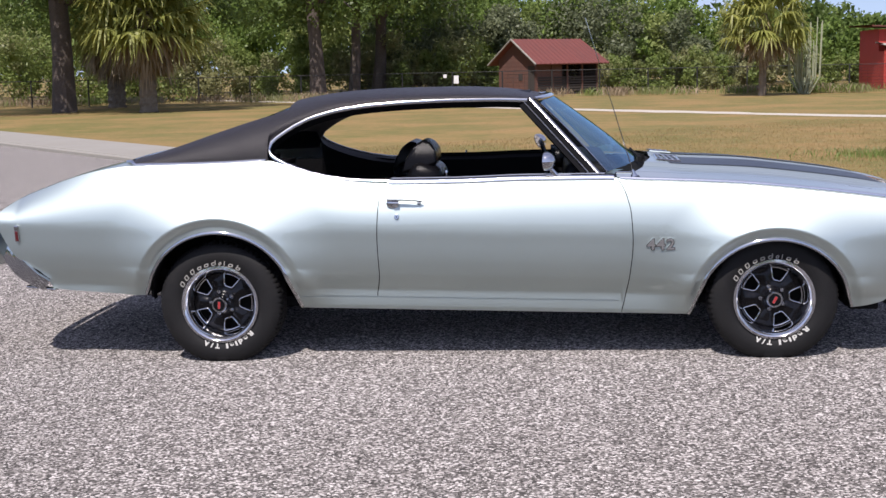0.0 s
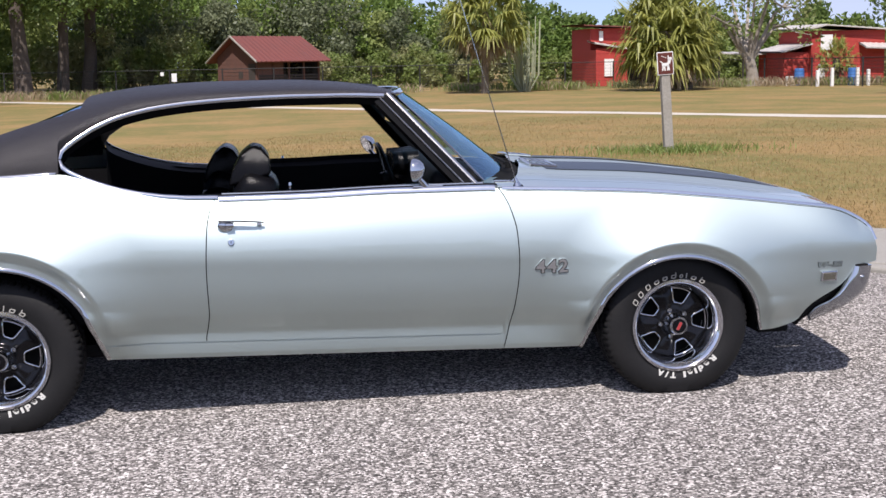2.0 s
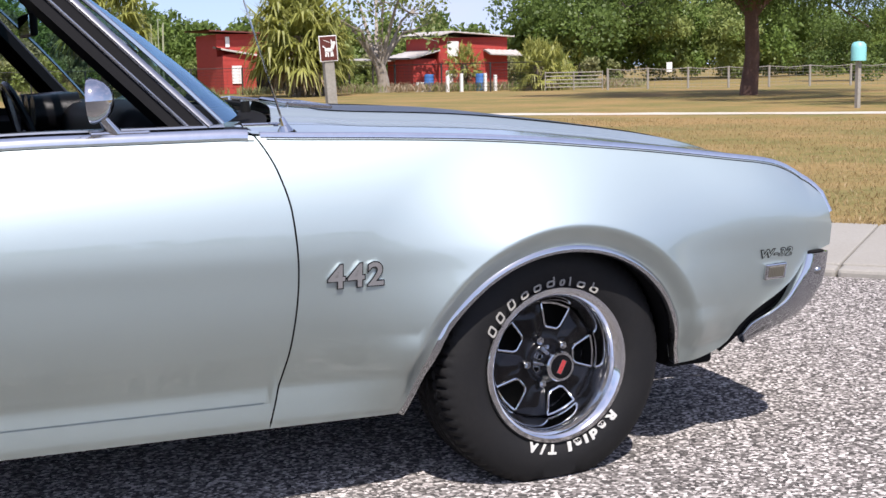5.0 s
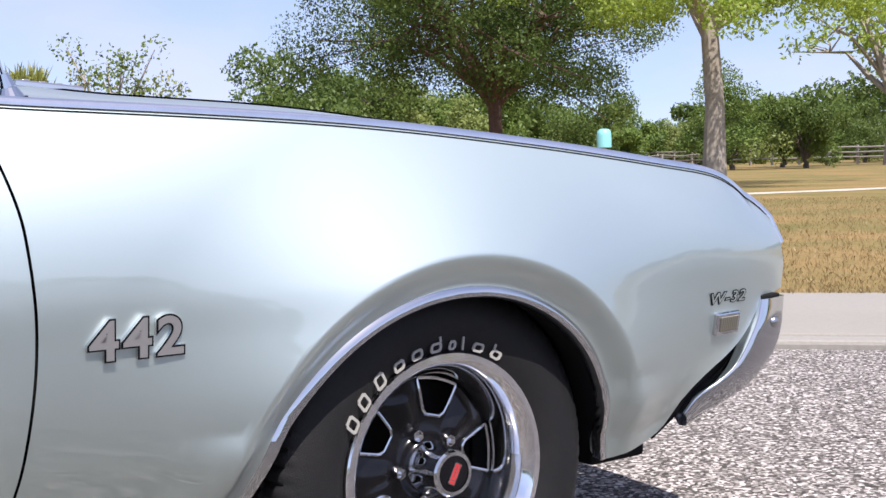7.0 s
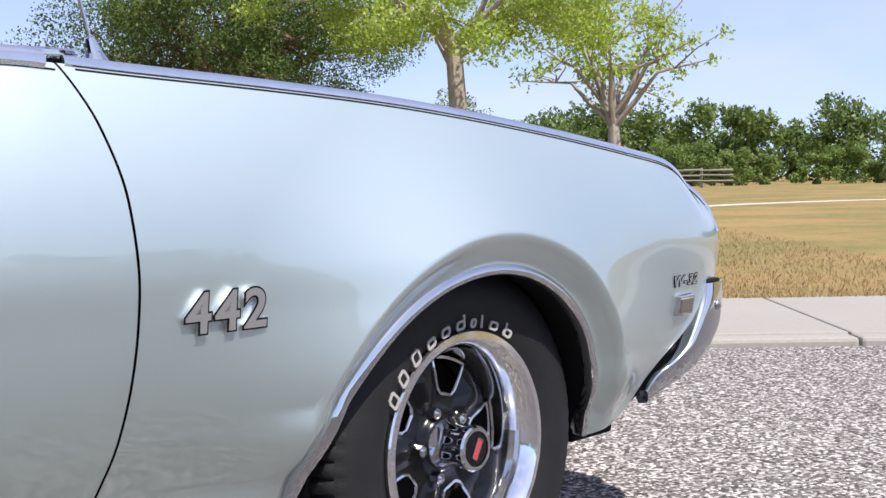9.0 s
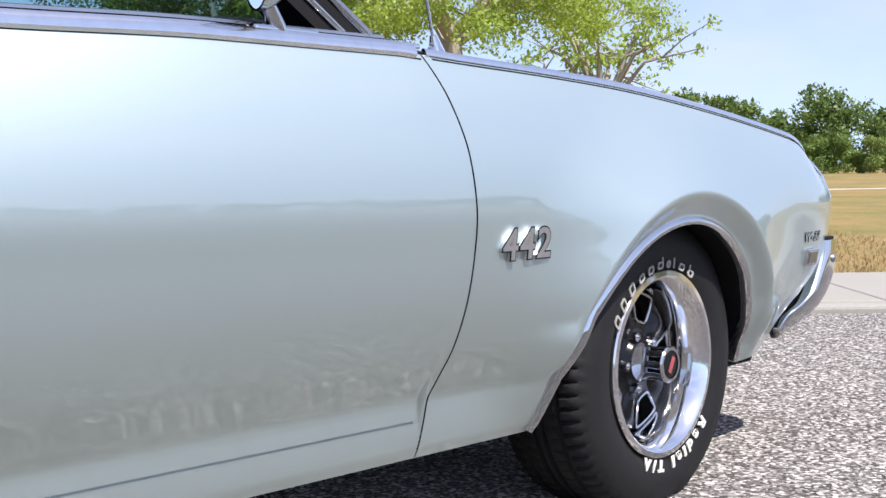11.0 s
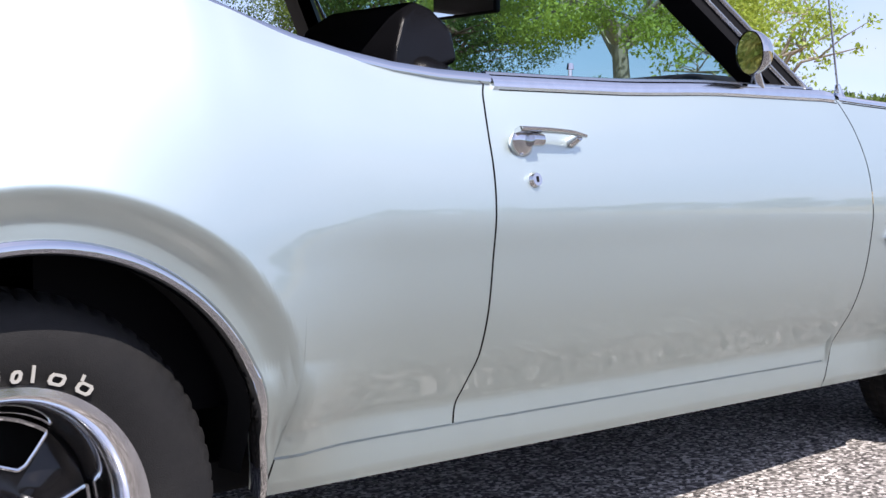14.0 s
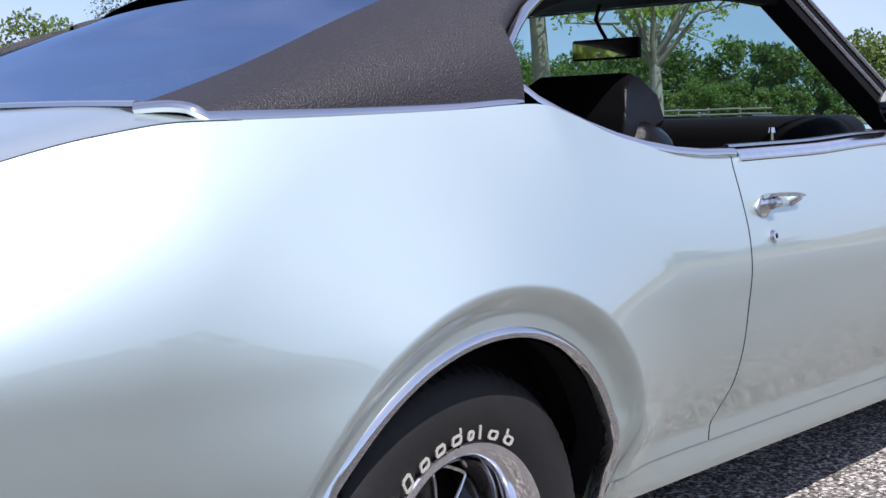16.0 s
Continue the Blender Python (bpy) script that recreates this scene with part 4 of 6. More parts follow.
def wheel(cx, side, turn_, hub, foot, emblem):
    """A styled steel wheel with a raised-letter tyre; side: -1 right, 1 left."""
    W = thing("wheel", "", "")
    W.parent = CAR
    HUB = hub
    prof = [(.200, -.055), (.205, -.105), (.225, -.116), (.262, -.1185), (.290, -.112), (.306, -.100), (.314, -.088)]
    n = 288
    rows = []
    for k in range(n):
        t = 2 * math.pi * k / n
        notch = 0.007 if k % 4 == 0 else 0.0
        row = [(r - (notch * 0.25 if r > .30 else 0), y) for r, y in prof[:-1]] + [(.314 - notch, -.088), (.3175 - notch * 1.3, -.074)]
        row += [(.319 - notch, -.062), (.311, -.058), (.311, -.050), (.3195 - (0.006 if k % 4 == 2 else 0), -.046), (.320, -.020), (.311, -.016), (.311, -.008), (.320, -.004)]
        row += [(r, -y) for r, y in row[::-1]]
        pts = []
        for r, y in row:
            r += 0.008 * ease((r - .26) / .05)
            z = r * math.sin(t) + HUB
            pts.append((cx + r * math.cos(t), side * (0.770 + (-y if True else y)) if side > 0 else -(0.770 - y), max(z, foot + 0.0015)))
        rows.append(pts)
    rows.append(rows[0])
    v, f = grid(rows, flip=side < 0)
    TY = put("tyre", mesh_of("tyre", v, f, RUBBER), W, "black tyre with raised white lettering")
    M = Matrix.Translation((cx, side * 0.770, HUB)) @ (Matrix.Rotation(math.pi, 4, "Z") if side > 0 else Matrix())
    # local: outward is -y

    def turned(name, profile, material, parent, n=72, label=""):
        v, f = lathe(profile, n)
        return put(name, mesh_of(name, [M @ Vector(p) for p in v], f, material), parent, label)

    turned("trim_ring", [(.199, -.098), (.205, -.106), (.2055, -.113), (.203, -.1165), (.192, -.1175), (.189, -.1155), (.184, -.110), (.177, -.100), (.170, -.086), (.164, -.068), (.160, -.048), (.158, -.026), (.157, .02)], POLISHED, W, 96, "polished trim ring")
    turned("brake_drum", [(.158, .03), (.001, .03)], UNDER, W, 24)
    # spider with five windows
    holes = []
    for k in range(5):
        a = 2 * math.pi * k / 5 + radians(turn_)
        loop = [(.087, -.015), (.087, .015), (.095, .024), (.146, .044), (.150, .024), (.152, 0), (.150, -.024), (.146, -.044), (.095, -.024)]
        holes.append((a, loop))

    def inside(x, z):
        for a, loop in holes:
            u, w = x * math.cos(a) + z * math.sin(a), -x * math.sin(a) + z * math.cos(a)
            if .087 < u < .152 and abs(w) < (.015 + (u - .087) / .008 * .009 if u < .095 else .024 + (u - .095) / .051 * .020) and math.hypot(u, w) < .1525:
                return True
        return False

    radii = list(np.linspace(.036, .158, 34))
    spin = line([(.03, -.064), (.046, -.058), (.060, -.042), (.085, -.038), (.12, -.036), (.15, -.031), (.16, -.022)])

    def ridge(r, t):
        """Raised ribs of the spider between its windows."""
        c = math.cos(5 * (t - radians(turn_)) - math.pi)
        return 0.011 * max(0.0, c) ** 1.5 * ease((r - .062) / .025) * ease((.158 - r) / .035)

    nn = 260
    verts = [M @ Vector((r * math.cos(2 * math.pi * k / nn), spin(r) - ridge(r, 2 * math.pi * k / nn), r * math.sin(2 * math.pi * k / nn))) for r in radii for k in range(nn)]
    faces = []
    for i in range(len(radii) - 1):
        rm = (radii[i] + radii[i + 1]) / 2
        for k in range(nn):
            t = 2 * math.pi * (k + .5) / nn
            if not inside(rm * math.cos(t), rm * math.sin(t)):
                faces.append((i * nn + k, i * nn + (k + 1) % nn, (i + 1) * nn + (k + 1) % nn, (i + 1) * nn + k))
    put("spider", mesh_of("spider", verts, faces, WHEELBLACK), W, "gloss black five spoke wheel centre")
    for a, loop in holes:
        path = []
        for j, (u, w) in enumerate(loop):
            u2, w2 = loop[(j + 1) % len(loop)]
            for t in (0.08, 0.5, 0.92):
                uu, ww = u + (u2 - u) * t, w + (w2 - w) * t
                x, z = uu * math.cos(a) - ww * math.sin(a), uu * math.sin(a) + ww * math.cos(a)
                path.append(M @ Vector((x, spin(uu) - 0.001, z)))
        v, f = sweep(path, rod(0.0036, 8), M.to_3x3() @ Vector((0, -1, 0)), closed=True)
        put("window_outline", mesh_of("window_outline", v, f, CHROME), W)
    for k in range(5):
        a = 2 * math.pi * (k + .5) / 5 + radians(turn_)
        x, z = .0605 * math.cos(a), .0605 * math.sin(a)
        bm = cyl(bmesh.new(), 0.0115, 0.0105, M @ Vector((x, -.035, z)), M @ Vector((x, -.060, z)), 6)
        cyl(bm, 0.008, 0.004, M @ Vector((x, -.060, z)), M @ Vector((x, -.065, z)), 10)
        part("lug_nut", bm, CHROME, W)
    CP = turned("centre_cap", [(.047, -.052), (.044, -.062), (.038, -.072), (.0355, -.100), (.0385, -.112), (.040, -.126), (.037, -.130), (.031, -.130)], CHROME, W, 40, "chrome centre cap")
    turned("cap_face", [(.032, -.128), (.016, -.129), (.0005, -.129)], WHEELBLACK, CP, 30)
    bm = bmesh.new()
    box(bm, (0.0125, 0.002, 0.036), (0, -.1305, 0), M @ Matrix.Rotation(radians(emblem), 4, "Y"), 0.0005, 1)
    EB = part("emblem", bm, RED, CP)
    bm = bmesh.new()
    for sx, sz, px, pz in ((.0014, .037, -.0066, 0), (.0014, .037, .0066, 0), (.0146, .0014, 0, .0185), (.0146, .0014, 0, -.0185), (.0012, .020, 0, .004), (.008, .0014, 0, -.011)):
        box(bm, (sx, .0024, sz), (px, -.131, pz), M @ Matrix.Rotation(radians(emblem), 4, "Y"))
    part("emblem_rim", bm, DULLCHROME, EB)
    # raised lettering: plain shapes for the maker's name, the type's name lettered
    shapes = [("frame", 151), ("frame", 140.5), ("frame", 129), ("loop", 117.5), ("loop", 107), ("tall", 96.5), ("short", 87.5), ("slim", 81), ("loop", 72.5), ("tall", 61.5)]
    for kind_, deg in shapes:
        w, h = {"frame": (.023, .024), "loop": (.0235, .0165), "tall": (.0235, .024), "short": (.015, .0165), "slim": (.0062, .023)}[kind_]
        T = M @ Matrix.Rotation(-radians(deg - 90), 4, "Y") @ Matrix.Translation((0, -.1176, .2085))
        bm = bmesh.new()
        pen = .0047
        if kind_ == "slim":
            box(bm, (pen, .003, h), (0, 0, h / 2), T, .0006, 1)
        else:
            hl = .0165 if kind_ in ("loop", "tall", "short") else h
            slant = .22
            outer = [(-w / 2 + .004, 0), (w / 2 - .004, 0), (w / 2, .004), (w / 2, hl - .004), (w / 2 - .004, hl), (-w / 2 + .004, hl), (-w / 2, hl - .004), (-w / 2, .004)]
            inner = [(px * (1 - 2 * pen / w), hl / 2 + (pz - hl / 2) * (1 - 1.7 * pen / hl)) for px, pz in outer]
            ring = [[bm.verts.new(T @ Vector((px + slant * pz, py, pz))) for px, pz in lp] for lp, py in ((outer, .001), (outer, -.0015), (inner, -.0015), (inner, .001))]
            for j in range(8):
                for p_, q_ in zip(ring[:-1], ring[1:]):
                    bm.faces.new((p_[j], p_[(j + 1) % 8], q_[(j + 1) % 8], q_[j]))
            if kind_ == "tall":
                box(bm, (pen, .0024, h - hl + .002), (w / 2 * (1 if deg > 80 else -1) * .78 + slant * hl, 0, (h + hl) / 2), T, .0005, 1)
            bmesh.ops.recalc_face_normals(bm, faces=bm.faces[:])
        part("lettering_bar", bm, LETTERDIM, TY)
    angle = radians(-40)
    for ch, w in zip("Radial T/A", (.023, .018, .019, .009, .018, .009, .012, .020, .012, .022)):
        step = (w + 0.0095) / 0.234 * 1.2
        a = angle - step / 2
        angle -= step
        if ch == " ":
            continue
        me = lettering(ch, .0235, .0015, bold=.0016)
        xs_ = [q.co.x for q in me.vertices]
        mid, wide = (max(xs_) + min(xs_)) / 2, max(xs_) - min(xs_)
        k = min(w * 1.22 / wide, 1.9)
        T = M @ Matrix.Rotation(-(a - math.pi / 2), 4, "Y") @ Matrix.Translation((0, -.1178, .2095)) @ Matrix.Rotation(math.pi / 2, 4, "X")
        for q in me.vertices:
            q.co = T @ Vector(((q.co.x - mid) * k, q.co.y, q.co.z))
        me.materials.append(LETTER)
        put("letter", me, TY)
    return W


for cx in (0.0, WHEELBASE):
    for side in (-1, 1):
        wheel(cx, side, *((-2, .290, SLOPE(0), 4) if cx == 0 else (3, .302, 0, 28)))

# ---- ground ----
ALONG, ACROSS = Vector((0.642, -0.767, 0)).normalized(), Vector((0.767, 0.642, 0)).normalized()


def spot(s, n, z=0.0):
    """A place s metres along the kerb and n metres across it."""
    return ALONG * s + ACROSS * n + Vector((0, 0, z))


ASPHALT = mat("chip_asphalt", (0.2, 0.19, 0.18), 0.95, spec=0.05)
n_, l_, b_ = shader(ASPHALT)
b_.inputs["Diffuse Roughness"].default_value = 1.0
tc = n_.new("ShaderNodeTexCoord")
vor = n_.new("ShaderNodeTexVoronoi")
vor.inputs["Scale"].default_value = 108.0
ramp = n_.new("ShaderNodeValToRGB")
ramp.color_ramp.interpolation = "LINEAR"
for p, c in ((0.0, (.047, .044, .042)), (0.32, (.107, .099, .093)), (0.58, (.200, .184, .173)), (0.82, (.40, .372, .35)), (1.0, (.69, .65, .62))):
    e = ramp.color_ramp.elements[0] if p == 0 else (ramp.color_ramp.elements[-1] if p == 1 else ramp.color_ramp.elements.new(p))
    e.position, e.color = p, (*c, 1)
sep = n_.new("ShaderNodeSeparateColor")
big = n_.new("ShaderNodeTexNoise")
big.inputs["Scale"].default_value, big.inputs["Detail"].default_value = 0.35, 5.0
mul = n_.new("ShaderNodeMix")
mul.data_type, mul.blend_type = "RGBA", "MULTIPLY"
mr = n_.new("ShaderNodeMapRange")
mr.inputs["To Min"].default_value, mr.inputs["To Max"].default_value = 0.70, 1.05
mul.inputs["Factor"].default_value = 1.0
bn = n_.new("ShaderNodeBump")
bn.inputs["Strength"].default_value, bn.inputs["Distance"].default_value = 0.35, 0.005
for t in (vor, big):
    l_.new(tc.outputs["Object"], t.inputs["Vector"])
l_.new(vor.outputs["Color"], sep.inputs["Color"])
l_.new(sep.outputs["Red"], ramp.inputs["Fac"])
l_.new(ramp.outputs["Color"], mul.inputs["A"])
l_.new(big.outputs["Fac"], mr.inputs["Value"])
l_.new(mr.outputs["Result"], mul.inputs["B"])
l_.new(mul.outputs["Result"], b_.inputs["Base Color"])
l_.new(vor.outputs["Distance"], bn.inputs["Height"])
bn.invert = True
l_.new(bn.outputs["Normal"], b_.inputs["Normal"])

CONCRETE = mat("pavement_concrete", (0.325, 0.308, 0.27), 0.85, stain=0.5, stain_scale=0.9, grain=0.3, grain_scale=60, bump=0.3, bump_scale=120, color2=(0.28, 0.26, 0.22), object_random=0.35)
SAND = mat("white_limerock", (0.55, 0.50, 0.42), 0.95, stain=0.5, stain_scale=0.6, grain=0.3, grain_scale=9, color2=(0.50, 0.42, 0.32))
GRASS = mat("dry_lawn", (0.20, 0.155, 0.055), 0.95, spec=0.1)
n_, l_, b_ = shader(GRASS)
tc = n_.new("ShaderNodeTexCoord")
prev = None
for scale, low, high, color, amount in ((0.09, .40, .62, (.135, .135, .040), .9), (0.35, .42, .62, (.33, .20, .09), .75), (1.6, .45, .70, (.30, .19, .08), .6), (7.0, .45, .75, (.10, .105, .03), .55), (45.0, .40, .70, (.34, .27, .13), .35)):
    nz = n_.new("ShaderNodeTexNoise")
    nz.inputs["Scale"].default_value, nz.inputs["Detail"].default_value = scale, 6.0
    l_.new(tc.outputs["Object"], nz.inputs["Vector"])
    mr = n_.new("ShaderNodeMapRange")
    mr.inputs["From Min"].default_value, mr.inputs["From Max"].default_value, mr.inputs["To Max"].default_value = low, high, amount
    l_.new(nz.outputs["Fac"], mr.inputs["Value"])
    mx = n_.new("ShaderNodeMix")
    mx.data_type = "RGBA"
    l_.new(mr.outputs["Result"], mx.inputs["Factor"])
    if prev is None:
        mx.inputs["A"].default_value = (.165, .145, .052, 1)
    else:
        l_.new(prev, mx.inputs["A"])
    mx.inputs["B"].default_value = (*color, 1)
    prev = mx.outputs["Result"]
l_.new(prev, b_.inputs["Base Color"])

KERB0, KERB1 = 5.12, 7.0
FAR = 1800.0
ns = [-FAR, -42.0, -41.9, KERB1 - 0.06, KERB1 - 0.02, 9, 12, 16, 22, 30, 60, 200, FAR]
rows = []
for s_ in [-FAR, -300, -120, -60, -30, -10, 0, 10, 30, 60, 120, 300, FAR]:
    rows.append([tuple(spot(s_, q, (0.03 if q > KERB1 - 0.04 or q < -41.95 else -0.06))) for q in ns])
v, f = grid(rows)
tagged(put("ground", mesh_of("ground", v, f, GRASS, False)), "dry yellow-green lawn reaching to the trees", "ground", kind="structure")
v, f = grid([[tuple(spot(s_, q) + Vector((0, 0, SLOPE(spot(s_, q).x)))) for q in [-42.0, -30, -20] + list(np.linspace(-14, KERB0, 30))] for s_ in [-70, -40, -25] + list(np.linspace(-16, 12, 43)) + [25, 70]])
tagged(put("road", mesh_of("road", v, f, ASPHALT, False)), "grey chip-sealed asphalt with pale aggregate", "road", kind="structure")
PAVE = tagged(new("pavement"), "pale concrete pavement strip beside the asphalt", "pavement", kind="structure")
slab = boxed((1.512, KERB1 - KERB0 - 0.17, 0.12), bevel=0.012)
lip = boxed((1.512, 0.15, 0.12), bevel=0.018)
me_slab, me_lip = bpy.data.meshes.new("slab"), bpy.data.meshes.new("kerb_stone")
slab.to_mesh(me_slab), lip.to_mesh(me_lip)
slab.free(), lip.free()
me_slab.materials.append(CONCRETE), me_lip.materials.append(CONCRETE)
yaw = math.degrees(math.atan2(ALONG.y, ALONG.x))
for k in range(-22, 12):
    c = spot(1.52 * k + 0.4, (KERB0 + KERB1) / 2 + 0.08, -0.015)
    ob = put("slab", me_slab, PAVE)
    ob.matrix_basis = pose(*c, 0, random.uniform(-.1, .1), yaw)
    c = spot(1.52 * k + 0.4, KERB0 + 0.075, -0.022)
    put("kerb_stone", me_lip, PAVE).matrix_basis = pose(*c, 0, 0, yaw)
bend = lambda s_: 25.4 + 0.25 * math.sin(s_ * 0.11) + 0.0012 * max(0, -20 - s_) ** 2 + 9.5 * ease((s_ - 0.5) / 14) + 0.25 * max(0, s_ - 14)
rows = []
for s_ in np.arange(-110, 90, 0.5):
    ragged = [noise.noise(Vector((s_ * 0.9, 7 * q, 0))) * 0.22 + noise.noise(Vector((s_ * 0.2, 7 * q, 3))) * 0.25 for q in (-1, 1)]
    rows.append([tuple(spot(s_, bend(s_) + q, 0.036)) for q in (-.58 + ragged[0], -.25, .25, .58 + ragged[1])])
v, f = grid(rows)
tagged(put("sand_path", mesh_of("sand_path", v, f, SAND, False)), "white crushed limerock path across the lawn", "path", kind="structure")

# ---- planting ----


def leaf_mat(name, c1, c2, through=0.35, c3=None):
    """Leaves between two colours, leaf by leaf and clump by clump; c3: the hue of some whole trees among them."""
    m = bpy.data.materials.new(name)
    m.use_nodes = True
    n, l = m.node_tree.nodes, m.node_tree.links
    n.remove(n["Principled BSDF"])
    geo, mixc, noise_, tc2 = n.new("ShaderNodeNewGeometry"), n.new("ShaderNodeMix"), n.new("ShaderNodeTexNoise"), n.new("ShaderNodeTexCoord")
    mixc.data_type = "RGBA"
    mixc.inputs["A"].default_value, mixc.inputs["B"].default_value = (*c1, 1), (*c2, 1)
    noise_.inputs["Scale"].default_value = 0.22
    l.new(tc2.outputs["Object"], noise_.inputs["Vector"])
    add = n.new("ShaderNodeMath")
    add.operation = "MULTIPLY_ADD"
    add.inputs[1].default_value, add.inputs[2].default_value = 0.42, -0.18
    add2 = n.new("ShaderNodeMath")
    add2.operation, add2.use_clamp = "MULTIPLY_ADD", True
    add2.inputs[1].default_value = 1.3
    l.new(geo.outputs["Random Per Island"], add.inputs[0])
    l.new(noise_.outputs["Fac"], add2.inputs[0])
    l.new(add.outputs[0], add2.inputs[2])
    l.new(add2.outputs[0], mixc.inputs["Factor"])
    tone = mixc.outputs["Result"]
    if c3:
        patch, band, mix3 = n.new("ShaderNodeTexNoise"), n.new("ShaderNodeMapRange"), n.new("ShaderNodeMix")
        patch.inputs["Scale"].default_value, patch.inputs["Detail"].default_value = 0.16, 1.0
        band.inputs["From Min"].default_value, band.inputs["From Max"].default_value, band.inputs["To Max"].default_value = 0.50, 0.60, 0.8
        mix3.data_type = "RGBA"
        mix3.inputs["B"].default_value = (*c3, 1)
        l.new(tc2.outputs["Object"], patch.inputs["Vector"])
        l.new(patch.outputs["Fac"], band.inputs["Value"])
        l.new(band.outputs["Result"], mix3.inputs["Factor"])
        l.new(tone, mix3.inputs["A"])
        tone = mix3.outputs["Result"]
    d, t, g, mx, mg = n.new("ShaderNodeBsdfDiffuse"), n.new("ShaderNodeBsdfTranslucent"), n.new("ShaderNodeBsdfGlossy"), n.new("ShaderNodeMixShader"), n.new("ShaderNodeMixShader")
    g.inputs["Roughness"].default_value = 0.45
    mx.inputs["Fac"].default_value, mg.inputs["Fac"].default_value = through, 0.02
    for q in (d, t):
        l.new(tone, q.inputs["Color"])
    l.new(d.outputs[0], mx.inputs[1]), l.new(t.outputs[0], mx.inputs[2])
    l.new(mx.outputs[0], mg.inputs[1]), l.new(g.outputs[0], mg.inputs[2])
    l.new(mg.outputs[0], n["Material Output"].inputs["Surface"])
    return m


OAK = leaf_mat("oak_leaves", (.050, .090, .024), (.175, .245, .060), 0.45)
LAWNOAK = leaf_mat("lawn_oak_leaves", (.028, .055, .015), (.115, .175, .040), 0.35, (.16, .22, .05))
LIME = leaf_mat("young_leaves", (.20, .30, .045), (.40, .50, .09), 0.5)
MOSSY = leaf_mat("mossy_leaves", (.075, .095, .048), (.19, .215, .115))
WOODS = leaf_mat("woodland_leaves", (.060, .110, .026), (.20, .285, .065), 0.35, (.27, .31, .10))
PALM = leaf_mat("palm_fronds", (.17, .21, .045), (.46, .46, .14), 0.45)
DEAD = leaf_mat("dead_fronds", (.20, .145, .09), (.40, .32, .21), 0.25)
SCRUB = leaf_mat("scrub_leaves", (.085, .135, .030), (.23, .29, .080), 0.35, (.29, .28, .14))
CACTUS = leaf_mat("pale_stems", (.28, .32, .20), (.48, .50, .36), 0.1)
BLADE = leaf_mat("grass_blades", (.19, .135, .045), (.40, .29, .145), 0.3)
BARK = mat("grey_bark", (.125, .10, .085), 0.95, stain=0.6, stain_scale=2.0, grain=0.6, grain_scale=14, bump=0.9, bump_scale=22, color2=(.09, .075, .06))
REDBARK = mat("reddish_bark", (.15, .085, .065), 0.95, stain=0.6, stain_scale=2.0, grain=0.6, grain_scale=14, bump=0.9, bump_scale=22, color2=(.09, .06, .05))
PALEBARK = mat("pale_bark", (.36, .32, .27), 0.9, stain=0.6, stain_scale=1.6, grain=0.5, grain_scale=12, bump=0.7, bump_scale=25, color2=(.2, .165, .13))
PALMBARK = mat("palm_boots", (.22, .185, .14), 0.95, stain=0.6, stain_scale=4, grain=0.6, grain_scale=18, bump=1.0, bump_scale=16, color2=(.11, .085, .06))


def leaves(centres, radii, count, size, seed, flat=0.75, shell=0.45):
    """Leaf sprays scattered through clumps: each is a small bent pair of blades."""
    r = np.random.default_rng(seed)
    centres, radii = np.array(centres, float), np.array(radii, float)
    weight = radii ** 2 / (radii ** 2).sum()
    pick = r.choice(len(radii), count, p=weight)
    d = r.normal(size=(count, 3))
    d /= np.linalg.norm(d, axis=1)[:, None]
    rad = radii[pick] * (1 - shell * r.random(count) ** 1.6) * (0.86 + 0.28 * r.random(count))
    p = centres[pick] + d * rad[:, None] * np.array([1, 1, flat])
    u = r.normal(size=(count, 3))
    u /= np.linalg.norm(u, axis=1)[:, None]
    w = np.cross(u, d + 0.6 * r.normal(size=(count, 3)))
    w /= np.linalg.norm(w, axis=1)[:, None] + 1e-9
    s = size * (0.55 + 0.9 * r.random(count))[:, None]
    n3 = np.cross(u, w) * 0.25
    quad = np.stack([p - u * s, p - w * s * 0.55 + n3 * s, p + u * s, p + w * s * 0.55 + n3 * s], 1).reshape(-1, 3)
    return quad


def leaf_mesh(name, quads, material):
    me = bpy.data.meshes.new(name)
    n = len(quads)
    me.vertices.add(n)
    me.vertices.foreach_set("co", quads.astype(np.float32).ravel())
    me.loops.add(n)
    me.loops.foreach_set("vertex_index", np.arange(n, dtype=np.int32))
    me.polygons.add(n // 4)
    me.polygons.foreach_set("loop_start", np.arange(0, n, 4, dtype=np.int32))
    me.polygons.foreach_set("loop_total", np.full(n // 4, 4, dtype=np.int32))
    me.materials.append(material)
    me.update(calc_edges=True)
    return me


def limb(path, r0, r1, n=8):
    """A tapered, slightly uneven branch along a path."""
    rows = []
    pts = [Vector(p) for p in path]
    for i, p in enumerate(pts):
        t = i / (len(pts) - 1)
        tan = (pts[min(i + 1, len(pts) - 1)] - pts[max(i - 1, 0)]).normalized()
        a = tan.orthogonal().normalized()
        a = (Vector((1, 0, 0)) - tan * tan.x).normalized() if abs(tan.x) < 0.9 else a
        b = tan.cross(a)
        r = r0 + (r1 - r0) * t
        rows.append([tuple(p + (a * math.cos(2 * math.pi * k / n) + b * math.sin(2 * math.pi * k / n)) * r * (1 + 0.12 * math.sin(3.1 * k + 5 * t))) for k in range(n)])
    return grid(rows, close=True)


def merged(pieces):
    verts, faces = [], []
    for v, f in pieces:
        k = len(verts)
        verts += v
        faces += [tuple(i + k for i in g) for g in f]
    return verts, faces


